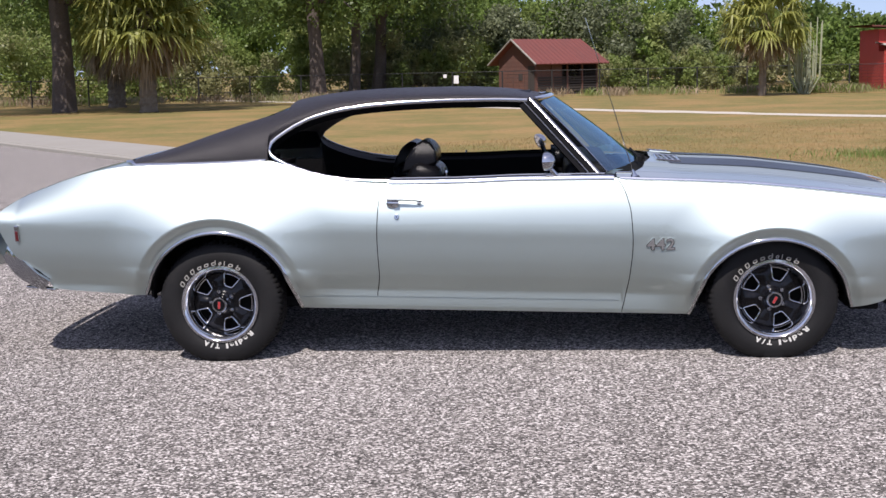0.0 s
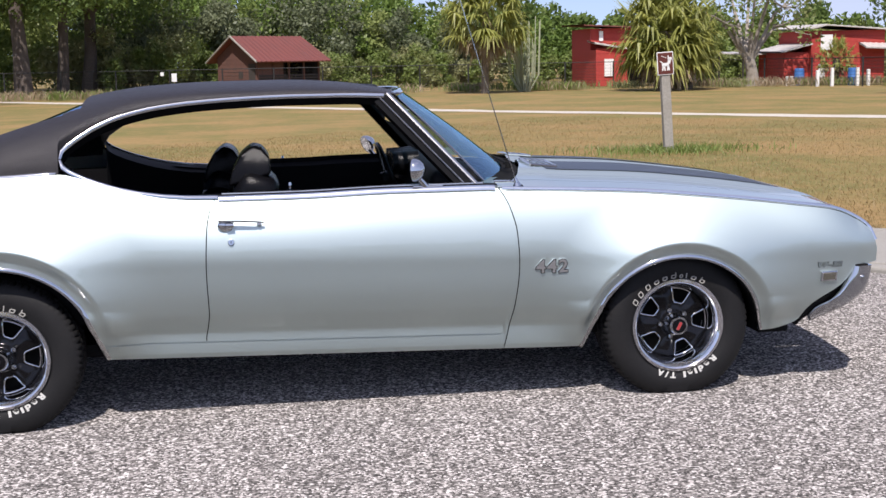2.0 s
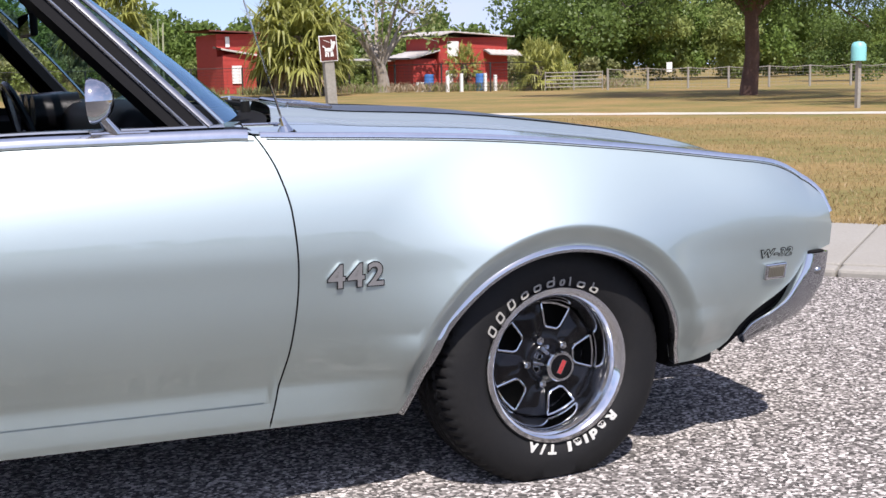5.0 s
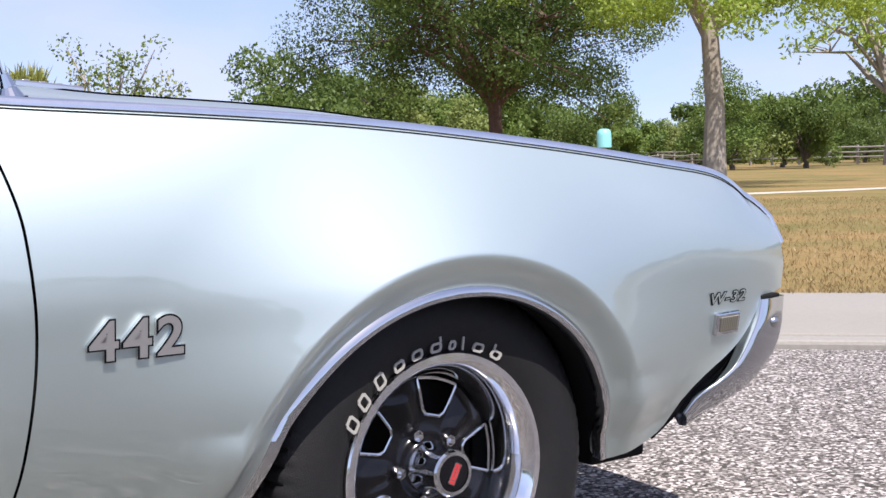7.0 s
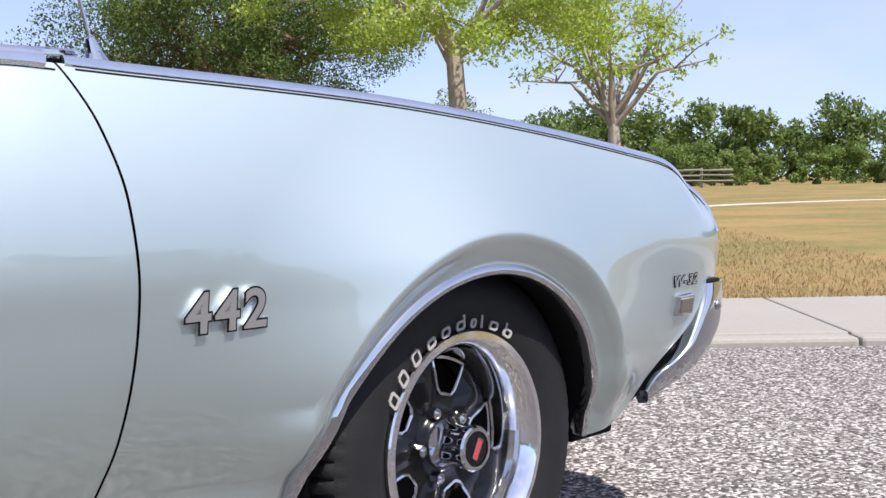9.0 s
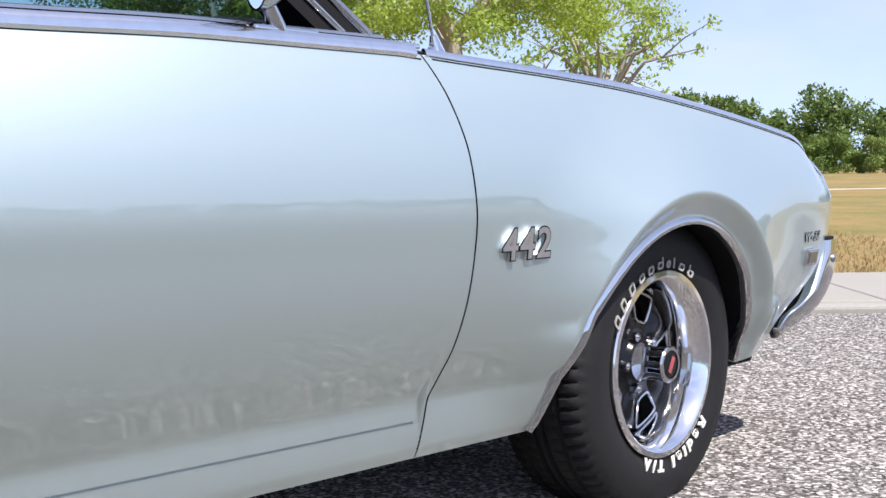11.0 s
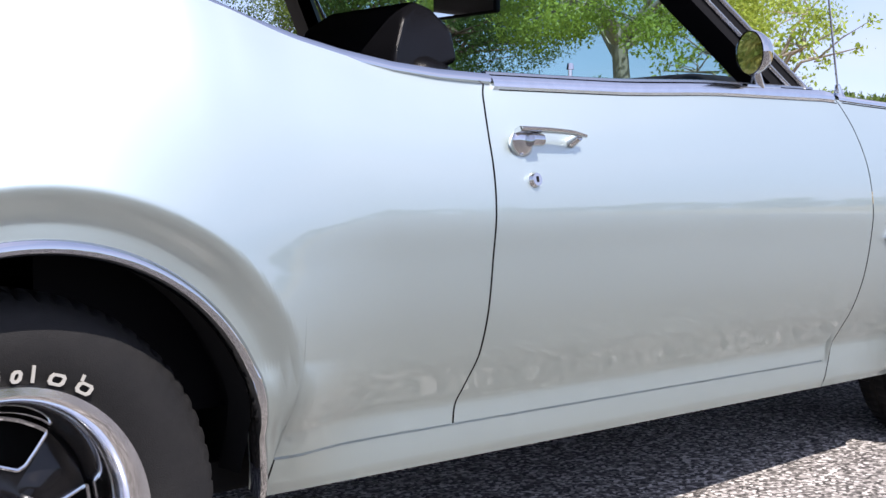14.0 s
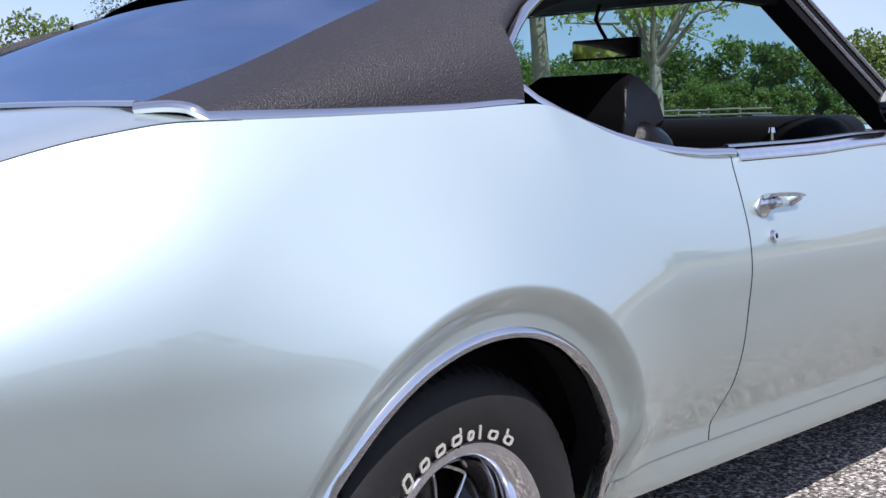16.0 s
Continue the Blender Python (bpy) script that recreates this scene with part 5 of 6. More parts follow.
def tree(name, label, at, height, trunk_r, fork, crown, leaf, bark, count, size, seed, branches=9, group="", twigs=3, flat=0.75, shell=0.45, clump=0.28):
    """A broadleaf tree: trunk to the fork, limbs to clumps of leaves in a crown (radius, lowest, highest)."""
    r = random.Random(seed)
    T = thing(name, label, "tree", group, at)
    lean_ = Vector((r.uniform(-.3, .3), r.uniform(-.3, .3), 0))
    top = Vector((lean_.x, lean_.y, fork))
    pieces = [limb([(0, 0, -0.1), (0.02, 0, 0.25), tuple(top * 0.45 + Vector((.08, -.05, 0))), tuple(top)], trunk_r * 1.35, trunk_r * 0.8, 12)]
    cr, c0, c1 = crown
    centres, radii = [], []
    for k in range(branches):
        a = 2 * math.pi * (k + r.random() * 0.7) / branches * 1.0 + (k % 2) * 0.5
        q = r.uniform(0.45, 0.95)
        end = Vector((math.cos(a) * cr * q, math.sin(a) * cr * q, c0 + (c1 - c0) * r.uniform(0.12, 0.92) * (1.15 - 0.35 * q)))
        mid = top.lerp(end, 0.45) + Vector((0, 0, 0.10 * (c1 - c0)))
        start = top * r.uniform(0.8, 1.0)
        pieces.append(limb([tuple(start), tuple(start.lerp(mid, 0.5) + Vector((r.uniform(-.15, .15), r.uniform(-.15, .15), 0))), tuple(mid), tuple(end)], trunk_r * 0.5, trunk_r * 0.07, 7))
        centres.append(tuple(end)), radii.append(cr * clump * r.uniform(0.8, 1.3))
        for j in range(twigs):
            e2 = mid.lerp(end, r.uniform(0, 0.8)) + Vector((r.uniform(-1, 1), r.uniform(-1, 1), r.uniform(-.5, .8))) * cr * 0.30
            pieces.append(limb([tuple(mid.lerp(end, 0.3)), tuple(mid.lerp(e2, 0.6)), tuple(e2)], trunk_r * 0.16, trunk_r * 0.03, 5))
            centres.append(tuple(e2)), radii.append(cr * clump * r.uniform(0.55, 1.0))
    v, f = merged(pieces)
    put("trunk", mesh_of("trunk", v, f, bark), T)
    put("crown", leaf_mesh("crown", leaves(centres, radii, count, size, seed, flat, shell), leaf), T)
    return T


def palm(at, trunk_h, trunk_r, frond, count, seed, label, skirt=10):
    """A cabbage palm: booted trunk, fan fronds that droop, dead fronds below."""
    r = random.Random(seed)
    T = thing("palm_tree", label, "palm tree", "palms", at)
    rows = []
    for i in range(26):
        z = -0.1 + (trunk_h + 0.1) * i / 25
        rr = trunk_r * (1.15 - 0.25 * i / 25 + (0.08 if i % 2 else -0.04))
        rows.append([(rr * math.cos(2 * math.pi * (k + 0.5 * (i % 2)) / 12) + 0.05 * z * 0.3, rr * math.sin(2 * math.pi * (k + 0.5 * (i % 2)) / 12), z) for k in range(12)])
    v, f = grid(rows, close=True)
    put("trunk", mesh_of("trunk", v, f, PALMBARK, False), T)
    for name, mtl, n, lo, hi, size in (("fronds", PALM, int(count * 1.25), -34, 80, frond), ("dead_fronds", DEAD, int(skirt * 1.3), -84, -38, frond * 0.85)):
        quads = []
        for k in range(n):
            a = 2.39996 * k + r.uniform(-.3, .3)
            e = radians(lo + (hi - lo) * min(max((k + r.gauss(0.5, 4)) / n, 0), 1))
            way = Vector((math.cos(a) * math.cos(e), math.sin(a) * math.cos(e), math.sin(e)))
            side = Vector((-math.sin(a), math.cos(a), 0))
            up = side.cross(way) * -1
            base = Vector((0.015 * trunk_h, 0, trunk_h)) + way * 0.1
            hub = base + way * size * r.uniform(0.36, 0.66) + Vector((0, 0, -0.10 * size * math.cos(e)))
            w = 0.010 * size + 0.006
            quads += [base - side * w, base + side * w, hub + side * w, hub - side * w]
            for j in range(31):
                b = radians(-125 + 250 * j / 30 + r.uniform(-5, 5))
                d = (way * math.cos(b) + side * math.sin(b) + up * 0.18 * math.cos(2 * b)).normalized()
                ln = size * (0.31 + 0.17 * math.cos(b)) * r.uniform(0.8, 1.15)
                m1 = hub + d * ln * 0.52 + Vector((0, 0, -0.02 * size))
                drop = Vector((0, 0, -size * r.choice((0.02, 0.06, 0.12, 0.2, 0.28)) * r.uniform(0.7, 1.2)))
                tip = hub + d * ln * 0.86 + drop
                sw = d.cross(Vector((0, 0, 1)))
                sw = (sw.normalized() if sw.length > 0.1 else side) * size * 0.019
                quads += [hub - sw * .3, m1 - sw, m1 + sw, hub + sw * .3, m1 - sw, tip - sw * .12, tip + sw * .12, m1 + sw]
        if n:
            put(name, leaf_mesh(name, np.array([tuple(q) for q in quads]), mtl), T)
    return T


# trees of the lawn's left side
tree("live_oak", "old live oak with dark trunk and dense crown", (-18.2, 44.0, 0), 12, .41, 5.4, (8.6, 3.7, 11.5), OAK, BARK, 38000, .11, 11, 20, twigs=5, clump=0.2)
palm((-14.1, 42.3, 0), 4.1, .31, 3.0, 76, 3, "cabbage palm with green fronds and a shaggy skirt", 26)
palm((-18.2, 50.5, 0), 3.8, .36, 2.8, 60, 5, "cabbage palm with hanging dead fronds", 52)
for k, (x, y, tr, h, sd) in enumerate(((-10.1, 57.7, .36, 5.2, 21), (-8.9, 62.0, .26, 5.6, 22), (-7.9, 64.5, .33, 5.0, 23))):
    tree("shade_oak", "tall oak with bare grey trunk among others", (x, y, 0), 11, tr, h, (6.0, 3.6, 10.5), OAK, BARK, 13000, .115, sd, 12, "shade oaks", twigs=5, clump=0.24)
palm((13.5, 64.2, 0), 4.2, .19, 2.9, 66, 8, "cabbage palm beside the wire fence", 22)
palm((23.0, 61.6, 0), 3.0, .36, 3.3, 80, 9, "low cabbage palm before the red house", 16)
palm((24.8, 63.2, 0), 2.4, .3, 2.2, 44, 10, "low cabbage palm before the red house", 8)
palm((34.7, 65.5, 0), 1.5, .22, 1.35, 34, 12, "small cabbage palm before the far red house", 8)
palm((36.9, 60.4, 0), 1.3, .3, 1.9, 44, 14, "bushy cabbage palm beside the field gate", 10)
palm((38.4, 61.8, 0), 1.0, .3, 1.8, 38, 15, "bushy cabbage palm beside the field gate", 10)
tree("pale_tree", "nearly bare pale tree with few leaves", (30.3, 67.4, 0), 8, .36, 1.6, (4.4, 2.6, 9.0), SCRUB, PALEBARK, 1800, .13, 31, 8, twigs=5, clump=0.24)
# the big oak, the tree with young leaves and what stands behind them
tree("live_oak", "broad live oak with reddish trunk and hanging crown", (27.9, 29.9, 0), 10, .24, 3.0, (6.6, 0.8, 10.0), LAWNOAK, REDBARK, 105000, .05, 41, 28, twigs=6, clump=0.18)
tree("live_oak", "smaller oak beside the broad live oak", (45.4, 69.5, 0), 10, .35, 2.4, (6.6, 1.4, 8.6), OAK, BARK, 16000, .15, 43, 12, twigs=4)
tree("ash_tree", "pale trunk tree with fresh yellow-green leaves", (26.2, 19.05, 0), 10, .245, 4.5, (5.6, 3.5, 9.5), LIME, PALEBARK, 36000, .055, 51, 11, twigs=6, flat=0.6, shell=0.8, clump=0.17)
tree("bare_tree", "half bare tree with spreading pale branches", (67.5, 41.6, 0), 14, .42, 4.6, (7.0, 5.2, 16.0), LIME, PALEBARK, 3000, .17, 61, 14, twigs=6, clump=0.16, shell=0.9)
for k, (x, y, h, sd) in enumerate(((50.0, 49.0, 6.2, 71), (55.0, 43.0, 6.6, 72), (58.0, 40.5, 5.4, 73), (63.0, 46.0, 4.4, 74), (84.0, 55.0, 5.6, 75), (88.0, 48.0, 5.0, 76))):
    tree("round_shrub", "dense green shrub tree at the lawn's edge", (x, y, 0), h, .12, 0.5, (h * 0.42, 0.2, h * 0.86), WOODS if k % 2 else OAK, BARK, 13000, .075, sd, 12, "shrub trees", flat=1.0)


# ---- woods in the distance, one mass each ----
def woods(name, label, line_, depth, tall, per_metre, size, seed, material, per_tree=900, low=0.25):
    """A belt of trees along a line of ground points; tall: heights at those points."""
    r = random.Random(seed)
    quads = []
    pts = [Vector((x, y, 0)) for x, y in line_]
    lengths = [(pts[i + 1] - pts[i]).length for i in range(len(pts) - 1)]
    for i, ln in enumerate(lengths):
        for k in range(max(1, int(ln * per_metre))):
            t = (k + r.random()) / max(1, int(ln * per_metre))
            p = pts[i].lerp(pts[i + 1], t)
            away = p.normalized() * r.uniform(0, depth)
            h = (tall[i] + (tall[i + 1] - tall[i]) * t) * r.uniform(0.72, 1.12)
            w = h * r.uniform(0.26, 0.42)
            c = [tuple(p + away + Vector((r.gauss(0, .4) * w, r.gauss(0, .4) * w, h * r.uniform(low, 0.88)))) for _ in range(9)]
            quads.append(leaves(c, [w * r.uniform(.35, .7) for _ in c], per_tree, size, r.randrange(10 ** 6), 0.9, 0.6))
    q = np.concatenate(quads)
    return tagged(put(name, leaf_mesh(name, q, material)), label, "woods", kind="stuff")


woods("woodland", "dense green woodland behind the fence", [(-60, 75), (-30, 84), (-8, 90), (12, 92), (30, 90), (50, 84), (64, 74)], 16, [11, 11, 10, 6.6, 4.8, 5.2, 8], 0.70, .165, 5, WOODS, 2200)
woods("woodland", "dark oak woodland further back", [(-75, 92), (-20, 106), (40, 108), (80, 90)], 10, [13, 12, 5.6, 8], 0.55, .29, 6, OAK, 1000)
woods("woodland", "dark understorey below the oaks", [(-62, 70), (-36, 74), (-14, 80), (0, 83)], 9, [4.5, 5.0, 4.5, 3.6], 1.2, .11, 18, SCRUB, 1600, 0.05)
woods("woodland", "grey-green mossy oaks behind the cabin", [(-12, 84), (4, 88), (16, 88)], 6, [6.5, 7.5, 5.8], 0.42, .13, 19, MOSSY, 3800)
woods("woodland", "green understorey along the fence", [(-10, 79), (0, 82), (20, 84), (34, 80), (48, 70)], 6, [3.2, 3.2, 2.6, 2.4, 2.4], 1.3, .10, 8, SCRUB, 1500, 0.06)
woods("woodland", "green shrubs behind the lawn oaks", [(46, 66), (58, 68), (72, 72), (92, 74)], 10, [6.4, 7.0, 5.6, 4.2], 0.5, .12, 9, WOODS, 3600, 0.12)
woods("woodland", "green shrubs at the far side of the lawn", [(76, 92), (87, 64), (88, 46), (94, 30)], 8, [4.2, 3.6, 3.4, 2.6], 0.8, .09, 27, WOODS, 2800, 0.06)
woods("woodland", "dark treeline beyond the rail fence", [(96, 84), (112, 76), (134, 66), (142, 46), (150, 22), (155, -20)], 18, [6.5, 9.0, 9.4, 8.6, 8.8, 9], 0.6, .28, 10, OAK, 1300, 0.08)
woods("woodland", "distant treeline on the other side of the road", [(120, -60), (70, -95), (0, -105), (-70, -90), (-110, -40), (-110, 30), (-80, 80)], 12, [7, 6, 6.5, 7, 8, 9, 11], 0.32, .55, 12, WOODS, 500, 0.1)

# ---- grass at the kerb, round the sign and over the near lawn ----
def blades(name, label, area, count, tall, seed, material=BLADE):
    r = np.random.default_rng(seed)
    p = area(r, count)
    a = r.random(count) * 2 * math.pi
    h = tall * (0.4 + r.random(count))
    d = np.stack([np.cos(a), np.sin(a), np.zeros(count)], 1)
    b = r.normal(size=(count, 3)) * np.array([.5, .5, 0]) * h[:, None]
    w = 0.004 + 0.10 * h[:, None]
    top = p + b + np.stack([np.zeros(count), np.zeros(count), h], 1)
    mid = p + b * 0.35 + np.stack([np.zeros(count), np.zeros(count), h * 0.6], 1)
    q = np.stack([p - d * w * .5, mid - d * w * .5, top, mid + d * w * .5], 1).reshape(-1, 3)
    return tagged(put(name, leaf_mesh(name, q, material)), label, "grass", kind="stuff")


def lawn_area(r, n):
    s, q = r.uniform(-14, 6, n), KERB1 - 0.05 + 16 * r.random(n) ** 1.7
    return np.outer(s, ALONG) + np.outer(q, ACROSS) + np.array([0, 0, 0.03])


blades("grass", "short dry grass along the pavement", lawn_area, 110000, 0.035, 3)
blades("grass", "longer green grass round the sign post", lambda r, n: np.stack([7.2 + r.normal(size=n) * .7, 12.6 + r.normal(size=n) * .45, np.full(n, .03)], 1), 1800, 0.10, 4, SCRUB)


def weeds_line(r, n):
    t = np.clip(r.choice(r.random(60), n) + r.normal(size=n) * .006, 0, 1)
    return np.stack([-40 + 85 * t, 70 - 8 * np.maximum(0, t - .55) / .45 + r.normal(size=n) * .7, np.full(n, .03)], 1)


blades("weeds", "pale dry weeds along the wire fence", weeds_line, 7000, 0.42, 6, DEAD)
blades("weeds", "green weeds along the wire fence", weeds_line, 9000, 0.40, 16, SCRUB)

# ---- buildings ----
REDWOOD = mat("red_painted_boards", (.42, .045, .035), 0.75, stain=0.4, stain_scale=0.8, grain=0.3, grain_scale=9, color2=(.30, .04, .03))
REDROOF = mat("red_metal_roof", (.165, .045, .034), 0.6, stain=0.5, stain_scale=0.7, grain=0.3, grain_scale=6, color2=(.11, .042, .034))
GREYROOF = mat("grey_metal_roof", (.55, .52, .48), 0.5, stain=0.5, stain_scale=0.8, grain=0.3, grain_scale=6, color2=(.36, .31, .27))
BARNWOOD = mat("weathered_red_boards", (.14, .066, .05), 0.85, stain=0.6, stain_scale=1.2, grain=0.5, grain_scale=14, color2=(.10, .06, .05))
DARKWOOD = mat("dark_boards", (.05, .042, .038), 0.9, grain=0.5, grain_scale=12)
WHITEPAINT = mat("white_paint", (.78, .77, .74), 0.7, stain=0.2, stain_scale=2, grain=0.2, grain_scale=20)
GREYWOOD = mat("grey_timber", (.33, .31, .27), 0.9, stain=0.5, stain_scale=3, grain=0.5, grain_scale=30, bump=0.5, bump_scale=40, color2=(.22, .20, .17))
WIRE = mat("galvanised_wire", (.03, .03, .029), 0.6, 0.2, grain=0.3, grain_scale=30)
BLUE = mat("blue_plastic", (.05, .16, .42), 0.5, stain=0.2, grain=0.2)
AQUA = mat("aqua_enamel", (.25, .62, .62), 0.45, stain=0.2, grain=0.2)


def boards(parent, x0, x1, y, z0, z1, material, step=0.22, name="board", face=-1):
    """Horizontal wall boards, each a piece of its own, with shadow gaps."""
    n = max(1, int((z1 - z0) / step))
    h = (z1 - z0) / n
    for k in range(n):
        part(name, boxed((x1 - x0, 0.05, h - 0.012), ((x0 + x1) / 2, y + 0.012 * (k % 2), z0 + h * (k + .5))), material, parent)


def roof_sheet(parent, a, b, c, d, material, ribs=8, name="roof"):
    """A ribbed metal roof plane over four corners (eave a-b, ridge d-c)."""
    a, b, c, d = map(Vector, (a, b, c, d))
    rows = []
    up = (b - a).cross(d - a).normalized()
    n = ribs * 4
    for i in range(n + 1):
        t = i / n
        lift = up * (0.03 if i % 4 == 0 else 0.0)
        rows.append([tuple(a.lerp(b, t) + lift), tuple(d.lerp(c, t) + lift), tuple(d.lerp(c, t) - up * 0.06), tuple(a.lerp(b, t) - up * 0.06)])
    v, f = grid(rows, close=True)
    return put(name, mesh_of(name, v, f, material, False), parent)


CB = thing("cabin", "weathered red timber cabin with red metal roof", "cabin", at=(1.0, 76.6, 0))
CB.rotation_euler = (0, 0, radians(38))
part("wall", boxed((2.6, 4.8, 2.1), (1.3, 2.5, 1.05)), BARNWOOD, CB)
for k in range(9):
    part("board", boxed((0.05, 4.9, 0.215), (-0.01 - 0.012 * (k % 2), 2.5, 0.12 + 0.228 * (k + .5))), BARNWOOD, CB)
part("porch_back", boxed((3.7, 0.1, 2.1), (4.4, 3.6, 1.05)), DARKWOOD, CB)
part("porch_end", boxed((0.1, 3.5, 2.1), (6.2, 1.8, 1.05)), DARKWOOD, CB)
part("porch_floor", boxed((6.2, 4.8, 0.14), (3.1, 2.5, 0.07)), DARKWOOD, CB)
for k in range(6):
    part("porch_board", boxed((6.2, 0.05, 0.10), (3.1, 0.08, 0.28 + 0.15 * k)), DARKWOOD, CB)
for x in (0.06, 1.6, 3.1, 4.6, 6.14):
    part("porch_post", boxed((0.13, 0.13, 2.1), (x, 0.06, 1.05)), BARNWOOD, CB)
part("door", boxed((0.06, 0.8, 1.6), (-0.05, 0.6, 0.95)), DARKWOOD, CB)
part("window", boxed((0.06, 0.5, 0.4), (-0.05, 2.0, 1.1)), DARKWOOD, CB)
put("gable", mesh_of("gable", [(-0.02, -0.1, 2.08), (-0.02, 5.1, 2.08), (-0.02, 2.5, 3.26), (0.08, -0.1, 2.08), (0.08, 5.1, 2.08), (0.08, 2.5, 3.26)], [(0, 2, 1), (3, 4, 5), (0, 3, 5, 2), (1, 2, 5, 4)], BARNWOOD, False), CB)
roof_sheet(CB, (-0.6, -0.7, 1.86), (6.8, -0.7, 1.86), (6.4, 2.5, 3.36), (-0.6, 2.5, 3.36), REDROOF, 16)
roof_sheet(CB, (6.8, 5.7, 1.86), (-0.6, 5.7, 1.86), (-0.6, 2.5, 3.36), (6.4, 2.5, 3.36), REDROOF, 16)
for ya in (-0.7, 5.7):
    part("fascia", cyl(bmesh.new(), .07, .07, (-0.6, ya, 1.84), (-0.6, 2.5, 3.34), 6), GREYWOOD, CB)

H1 = thing("red_house", "two-storey red timber house with porch roof", "house")
part("wall", boxed((3.4, 5.0, 3.5), (24.5, 79.2, 1.75)), REDWOOD, H1)
boards(H1, 22.8, 26.2, 76.65, 0.1, 3.5, REDWOOD, 0.3)
part("front_wall", boxed((2.1, 1.6, 2.2), (23.8, 75.9, 1.1)), REDWOOD, H1)
boards(H1, 22.75, 24.85, 75.07, 0.05, 2.3, REDWOOD, 0.3)
roof_sheet(H1, (22.2, 76.0, 3.72), (26.6, 76.0, 3.52), (26.6, 82.2, 3.62), (22.2, 82.2, 3.82), REDROOF, 8)
roof_sheet(H1, (22.6, 74.8, 2.62), (25.2, 74.8, 2.20), (25.2, 76.7, 2.34), (22.6, 76.7, 2.76), GREYROOF, 5)
part("shutter", boxed((0.62, 0.06, 1.02), (23.6, 75.0, 1.15)), WHITEPAINT, H1, "white painted shutter")
part("window_upper", boxed((0.26, 0.06, 0.6), (23.5, 76.55, 3.05)), WHITEPAINT, H1)
# solid dark block in place of the shaded depth of the porch
part("porch_shade", boxed((3.0, 1.2, 1.5), (26.2, 77.0, 0.9)), DARKWOOD, H1)
roof_sheet(H1, (25.0, 72.5, 2.02), (33.6, 72.5, 1.78), (33.6, 76.4, 1.90), (25.0, 76.4, 2.16), GREYROOF, 8, "carport_roof")
for x in (28.6, 30.2, 31.8, 33.3):
    part("carport_post", boxed((0.09, 0.09, 1.74), (x, 72.7, 0.87)), DARKWOOD, H1)
H2 = thing("red_house", "red timber house with grey metal roofs", "house")
part("wall", boxed((4.8, 5.0, 3.02), (37.33, 72.0, 1.51)), REDWOOD, H2)
boards(H2, 34.93, 39.73, 69.45, 0.1, 3.02, REDWOOD, 0.3)
part("wing", boxed((1.62, 4.0, 1.84), (34.1, 71.8, 0.92)), REDWOOD, H2)
boards(H2, 33.3, 34.9, 69.75, 0.1, 1.82, REDWOOD, 0.3)
roof_sheet(H2, (34.5, 69.0, 3.12), (35.75, 69.0, 3.36), (35.75, 75.0, 3.42), (34.5, 75.0, 3.2), GREYROOF, 4)
roof_sheet(H2, (35.75, 69.0, 3.36), (40.05, 69.0, 3.06), (40.05, 75.0, 3.14), (35.75, 75.0, 3.42), GREYROOF, 9)
roof_sheet(H2, (32.97, 69.4, 1.86), (35.0, 69.4, 2.32), (35.0, 74.0, 2.36), (32.97, 74.0, 1.92), GREYROOF, 5, "wing_roof")
roof_sheet(H2, (38.0, 68.4, 2.05), (40.35, 68.4, 1.95), (40.35, 69.5, 2.26), (38.0, 69.5, 2.36), GREYROOF, 6, "porch_roof")
part("shutter", boxed((0.77, 0.06, 0.85), (35.88, 69.38, 2.37)), WHITEPAINT, H2, "white painted shutter")
part("door", boxed((0.45, 0.06, 1.1), (35.6, 69.38, 0.6)), WHITEPAINT, H2)
for k, (x, y) in enumerate(((32.75, 66.2), (34.95, 63.8), (35.2, 64.3))):
    B = thing("barrel", "blue plastic barrel standing by the fence", "barrel", "blue barrels", (x, y, 0))
    v, f = lathe([(.001, 0), (.26, 0), (.29, .1), (.29, .42), (.305, .45), (.29, .48), (.28, .84), (.24, .88), (.001, .88)], 18)
    put("body", mesh_of("body", [(p[0], p[2], p[1]) for p in v], [g[::-1] for g in f], BLUE), B)
for k, (x, y, h) in enumerate(((31.9, 66.0, .5), (32.2, 66.0, .5), (32.44, 63.0, .8), (33.13, 62.6, .9), (34.75, 62.8, .9), (35.4, 62.8, .8))):
    P = thing("white_post", "white painted timber post", "post", "white posts", (x, y, 0))
    part("shaft", boxed((.16, .16, h), (0, 0, h / 2), bevel=.015), WHITEPAINT, P)

# pale cactus-like shrub beside the palm
CT = thing("tall_cactus", "pale green columnar cactus shrub", "cactus", at=(16.2, 66.3, 0))
r_ = random.Random(4)
for k in range(34):
    a = r_.uniform(0, 6.28)
    q = r_.uniform(.1, 1.0)
    top = (math.cos(a) * q * 1.1, math.sin(a) * q * 1.1, r_.uniform(1.8, 4.3))
    v, f = limb([(math.cos(a) * q * .3, math.sin(a) * q * .3, 0), (math.cos(a) * q, math.sin(a) * q, .9), top], .045, .028, 8)
    put("stem", mesh_of("stem", v, f, CACTUS), CT)

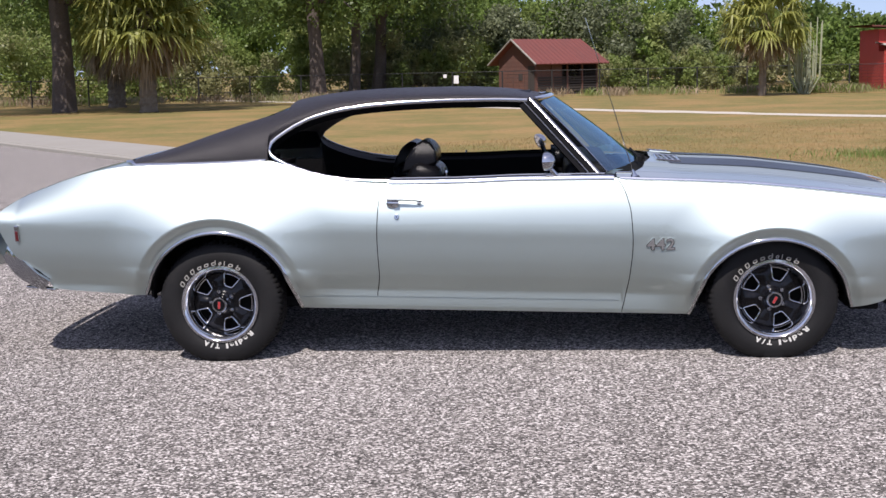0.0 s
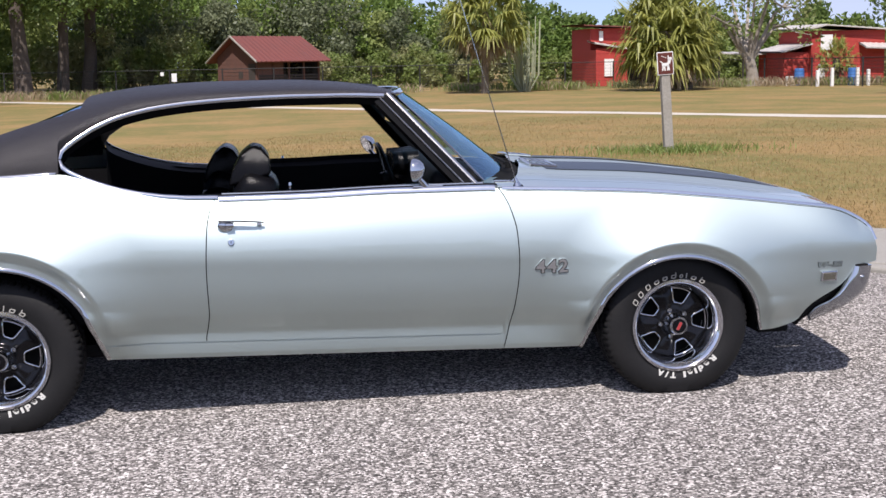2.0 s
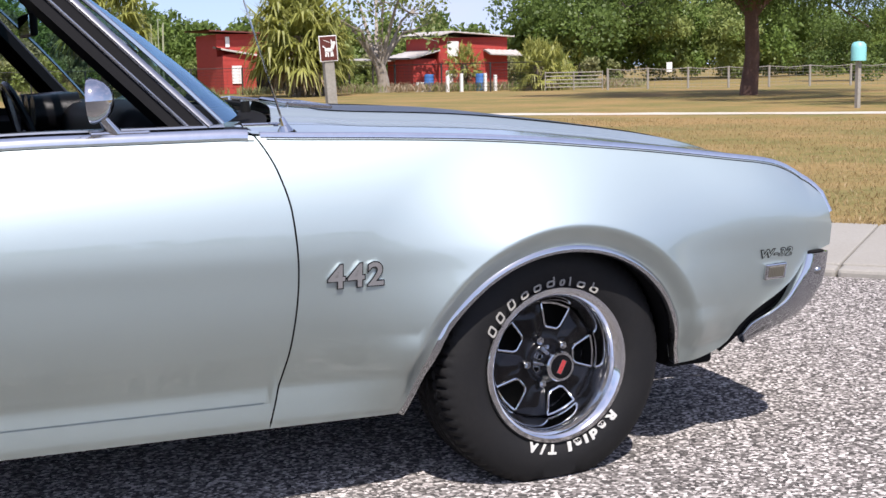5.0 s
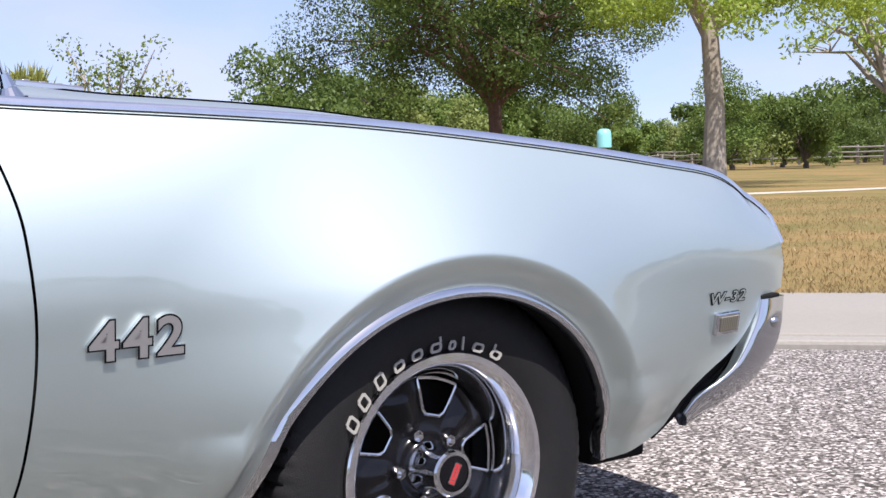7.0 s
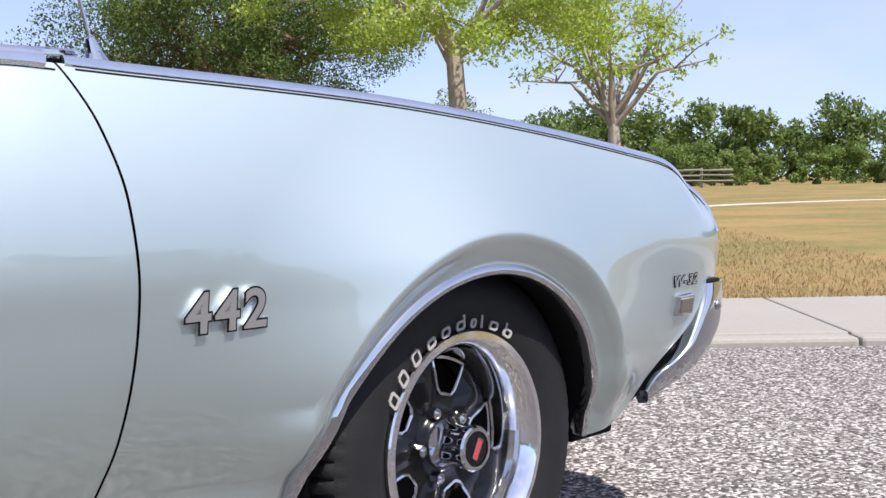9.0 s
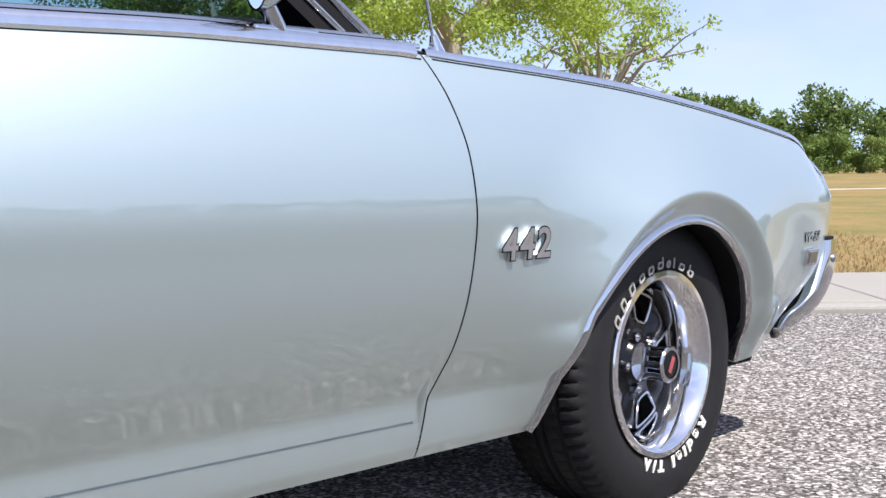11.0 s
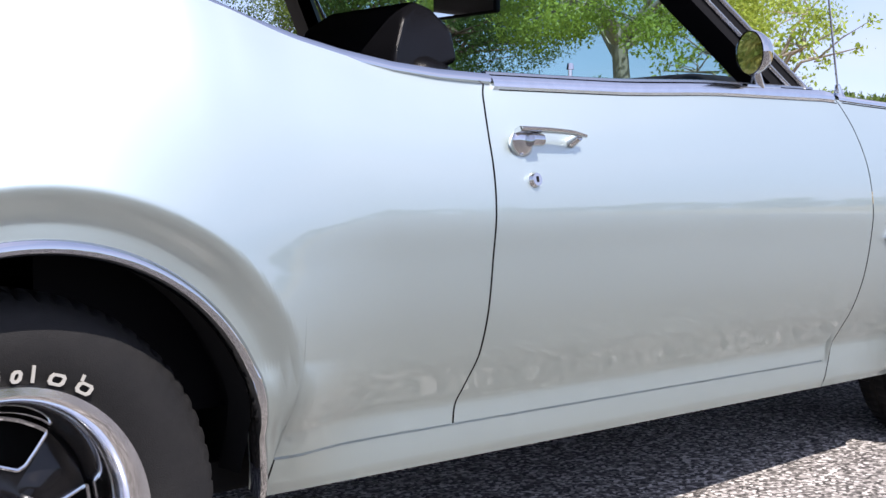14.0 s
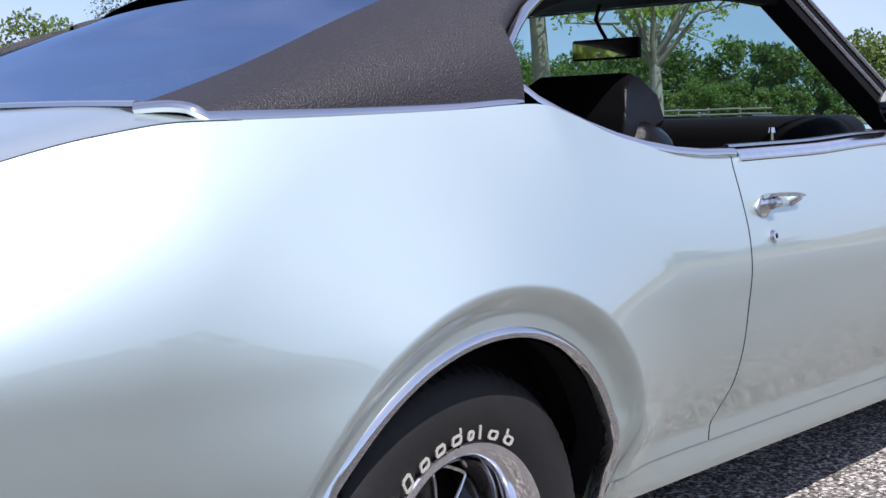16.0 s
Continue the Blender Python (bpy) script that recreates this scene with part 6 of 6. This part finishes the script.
# ---- fences ----
FN = thing("wire_fence", "dark chain-link fence with steel posts", "fence")
corners = [(-48, 60.5), (-20, 71), (2, 74.5), (20, 72.2), (31, 67.2), (35.8, 58.0)]
post = cyl(bmesh.new(), 0.05, 0.05, (0, 0, 0), (0, 0, 1.45), 6)
me_post = bpy.data.meshes.new("post")
post.to_mesh(me_post)
post.free()
me_post.materials.append(WIRE)
wires = []
for (xa, ya), (xb, yb) in zip(corners[:-1], corners[1:]):
    ln = math.hypot(xb - xa, yb - ya)
    for k in range(int(ln / 3.0)):
        t = k / int(ln / 3.0)
        put("post", me_post, FN).location = (xa + (xb - xa) * t, ya + (yb - ya) * t, 0)
    for z in np.arange(0.12, 1.42, 0.16):
        wires.append(limb([(xa, ya, z), (xb, yb, z)], 0.006, 0.006, 4))
    wires.append(limb([(xa, ya, 1.42), (xb, yb, 1.42)], 0.013, 0.013, 6))
    m_ = int(ln / 0.35)
    for k in range(m_):
        t = k / m_
        wires.append(limb([(xa + (xb - xa) * t, ya + (yb - ya) * t, 0.05), (xa + (xb - xa) * t, ya + (yb - ya) * t, 1.42)], 0.005, 0.005, 3))
v, f = merged(wires)
put("wire_mesh", mesh_of("wire_mesh", v, f, WIRE), FN)
GF = thing("wire_fence", "grey chain-link fence beside the field gate", "fence")
me_grey = me_post.copy()
me_grey.materials.clear()
me_grey.materials.append(GREYWOOD)
wires = []
for k in range(9):
    p0, p1 = Vector((38.9, 56.3, 0)).lerp(Vector((56, 47, 0)), k / 9), Vector((38.9, 56.3, 0)).lerp(Vector((56, 47, 0)), (k + 1) / 9)
    ob = put("post", me_grey, GF)
    ob.location, ob.scale = p0, (1.3, 1.3, 0.72)
    wires.append(limb([p0 + Vector((0, 0, 1.0)), p0.lerp(p1, .5) + Vector((0, 0, .93)), p1 + Vector((0, 0, 1.0))], .018, .018, 5))
    for j in range(6):
        wires.append(limb([p0 + Vector((0, 0, .12 + .15 * j)), p1 + Vector((0, 0, .12 + .15 * j))], .005, .005, 3))
    for j in range(6):
        q = p0.lerp(p1, j / 6)
        wires.append(limb([q + Vector((0, 0, .04)), q + Vector((0, 0, .97))], .005, .005, 3))
v, f = merged(wires)
put("wire_mesh", mesh_of("wire_mesh", v, f, GREYWOOD), GF)
GT = thing("field_gate", "galvanised five-bar field gate", "gate", at=(37.3, 57.2, 0))
for k in range(5):
    part("rail", cyl(bmesh.new(), .025, .025, (-1.35, 0.75, .2 + .165 * k), (1.35, -0.75, .2 + .165 * k), 6), GREYWOOD, GT)
for t in (-1.35, 0, 1.35):
    part("upright", cyl(bmesh.new(), .03, .03, (t, -t * .56, .05), (t, -t * .56, .92), 6), GREYWOOD, GT)
RF = thing("rail_fence", "weathered timber post-and-rail fence", "fence")
turns = [Vector(p) for p in ((84.0, 80.0, 0), (77.0, 58.0, 0), (77.0, 38.5, 0))]
for a, b in zip(turns[:-1], turns[1:]):
    for k in range(8):
        p, q = a.lerp(b, k / 8), a.lerp(b, (k + 1) / 8)
        part("post", boxed((.15, .15, 1.35), (p.x, p.y, .67), bevel=.01), GREYWOOD, RF)
        for z in (.5, .85, 1.2):
            v, f = limb([(p.x - .09, p.y, z + random.uniform(-.03, .03)), (q.x - .09, q.y, z + random.uniform(-.03, .03))], .07, .07, 6)
            put("rail", mesh_of("rail", v, f, GREYWOOD, False), RF)
for x, y, z, w, h in ((-3.9, 71.5, 1.1, .3, .45), (43.7, 57.4, 1.1, .38, .5), (-4.6, 71.6, 1.3, .2, .2)):
    S = thing("fence_notice", "small white notice board on the wire fence", "sign", "fence notices", (x, y, z))
    part("panel", boxed((w, .02, h), bevel=.004), WHITEPAINT, S)

# ---- sign with a dog, on a leaning timber post ----
BROWN = mat("brown_enamel", (.10, .022, .014), 0.45, grain=0.15, grain_scale=30)
SG = thing("park_sign", "brown dog-walking sign on a leaning grey timber post", "sign", at=(7.22, 12.63, 0.02))
tilt = Matrix.Rotation(radians(-3.4), 4, "Y")
part("post", boxed((.15, .12, 1.62), (0, 0, .79), tilt, .012), GREYWOOD, SG)
SG.scale = (0.925, 0.925, 0.925)
PL = part("panel", boxed((.275, .012, .37), (-.005, -.07, 1.46), tilt, .005), WHITEPAINT, SG, "brown panel with white rim")
part("panel_face", boxed((.25, .006, .345), (-.005, -.077, 1.46), tilt, .003), BROWN, PL)
bm = bmesh.new()
for sx, sz, px, pz, rot in ((.12, .055, -.005, 1.44, 0), (.022, .085, -.05, 1.385, 8), (.022, .085, -.02, 1.385, -5), (.022, .085, .03, 1.385, 6), (.022, .085, .05, 1.385, -8),
                            (.05, .075, .06, 1.49, 20), (.07, .042, .07, 1.535, 0), (.018, .04, .045, 1.565, 0), (.05, .016, -.075, 1.485, 35), (.10, .008, -.03, 1.565, 24)):
    box(bm, (sx, .003, sz), (0, 0, 0), tilt @ Matrix.Translation((px, -.082, pz)) @ Matrix.Rotation(radians(rot), 4, "Y"), .0008, 1)
part("pictogram", bm, WHITEPAINT, PL, "white dog pictogram")

BX = thing("waste_station", "pale aqua box on a timber post in the lawn", "box", at=(21.6, 18.2, 0.02))
part("post", boxed((.09, .09, 1.1), (0, 0, .55)), GREYWOOD, BX)
v, f = lathe([(.001, .42), (.10, .41), (.15, .36), (.165, .28), (.165, 0), (.001, 0)], 18)
put("box_body", mesh_of("box_body", [(p[0], p[2], 1.05 + p[1]) for p in v], [g[::-1] for g in f], AQUA), BX)

# ---- the far side of the lawn: brought to its true distance ----
HUB_X, HUB_Y, NEARER = 1.3, -6.0, 0.80
FAR_SIDE = {"cabin": .885, "red_house": .87, "barrel": .95, "white_post": .95, "tall_cactus": .86, "wire_fence": .92, "field_gate": .95, "fence_notice": .87, "palm_tree": .86, "pale_tree": .84, "weeds": .9}
FAR_WOODS = ("behind the fence", "further back", "below the oaks", "behind the cabin", "along the fence")
for ob in [o for o in scene.collection.objects if o.parent is None]:
    kind_ = ob.name.split(".")[0]
    tall = FAR_SIDE.get(kind_, 0)
    if kind_ == "palm_tree" and ob.location.y < 55:
        tall = 0
    if kind_ == "woodland" and any(str(ob.get("label", "")).endswith(w) for w in FAR_WOODS):
        tall = .83
    if tall:
        ob.location = (HUB_X + (ob.location.x - HUB_X) * NEARER, HUB_Y + (ob.location.y - HUB_Y) * NEARER, ob.location.z * tall)
        ob.scale = (NEARER, NEARER, tall) if kind_ != "cabin" else (NEARER * .84, NEARER * .84, tall)
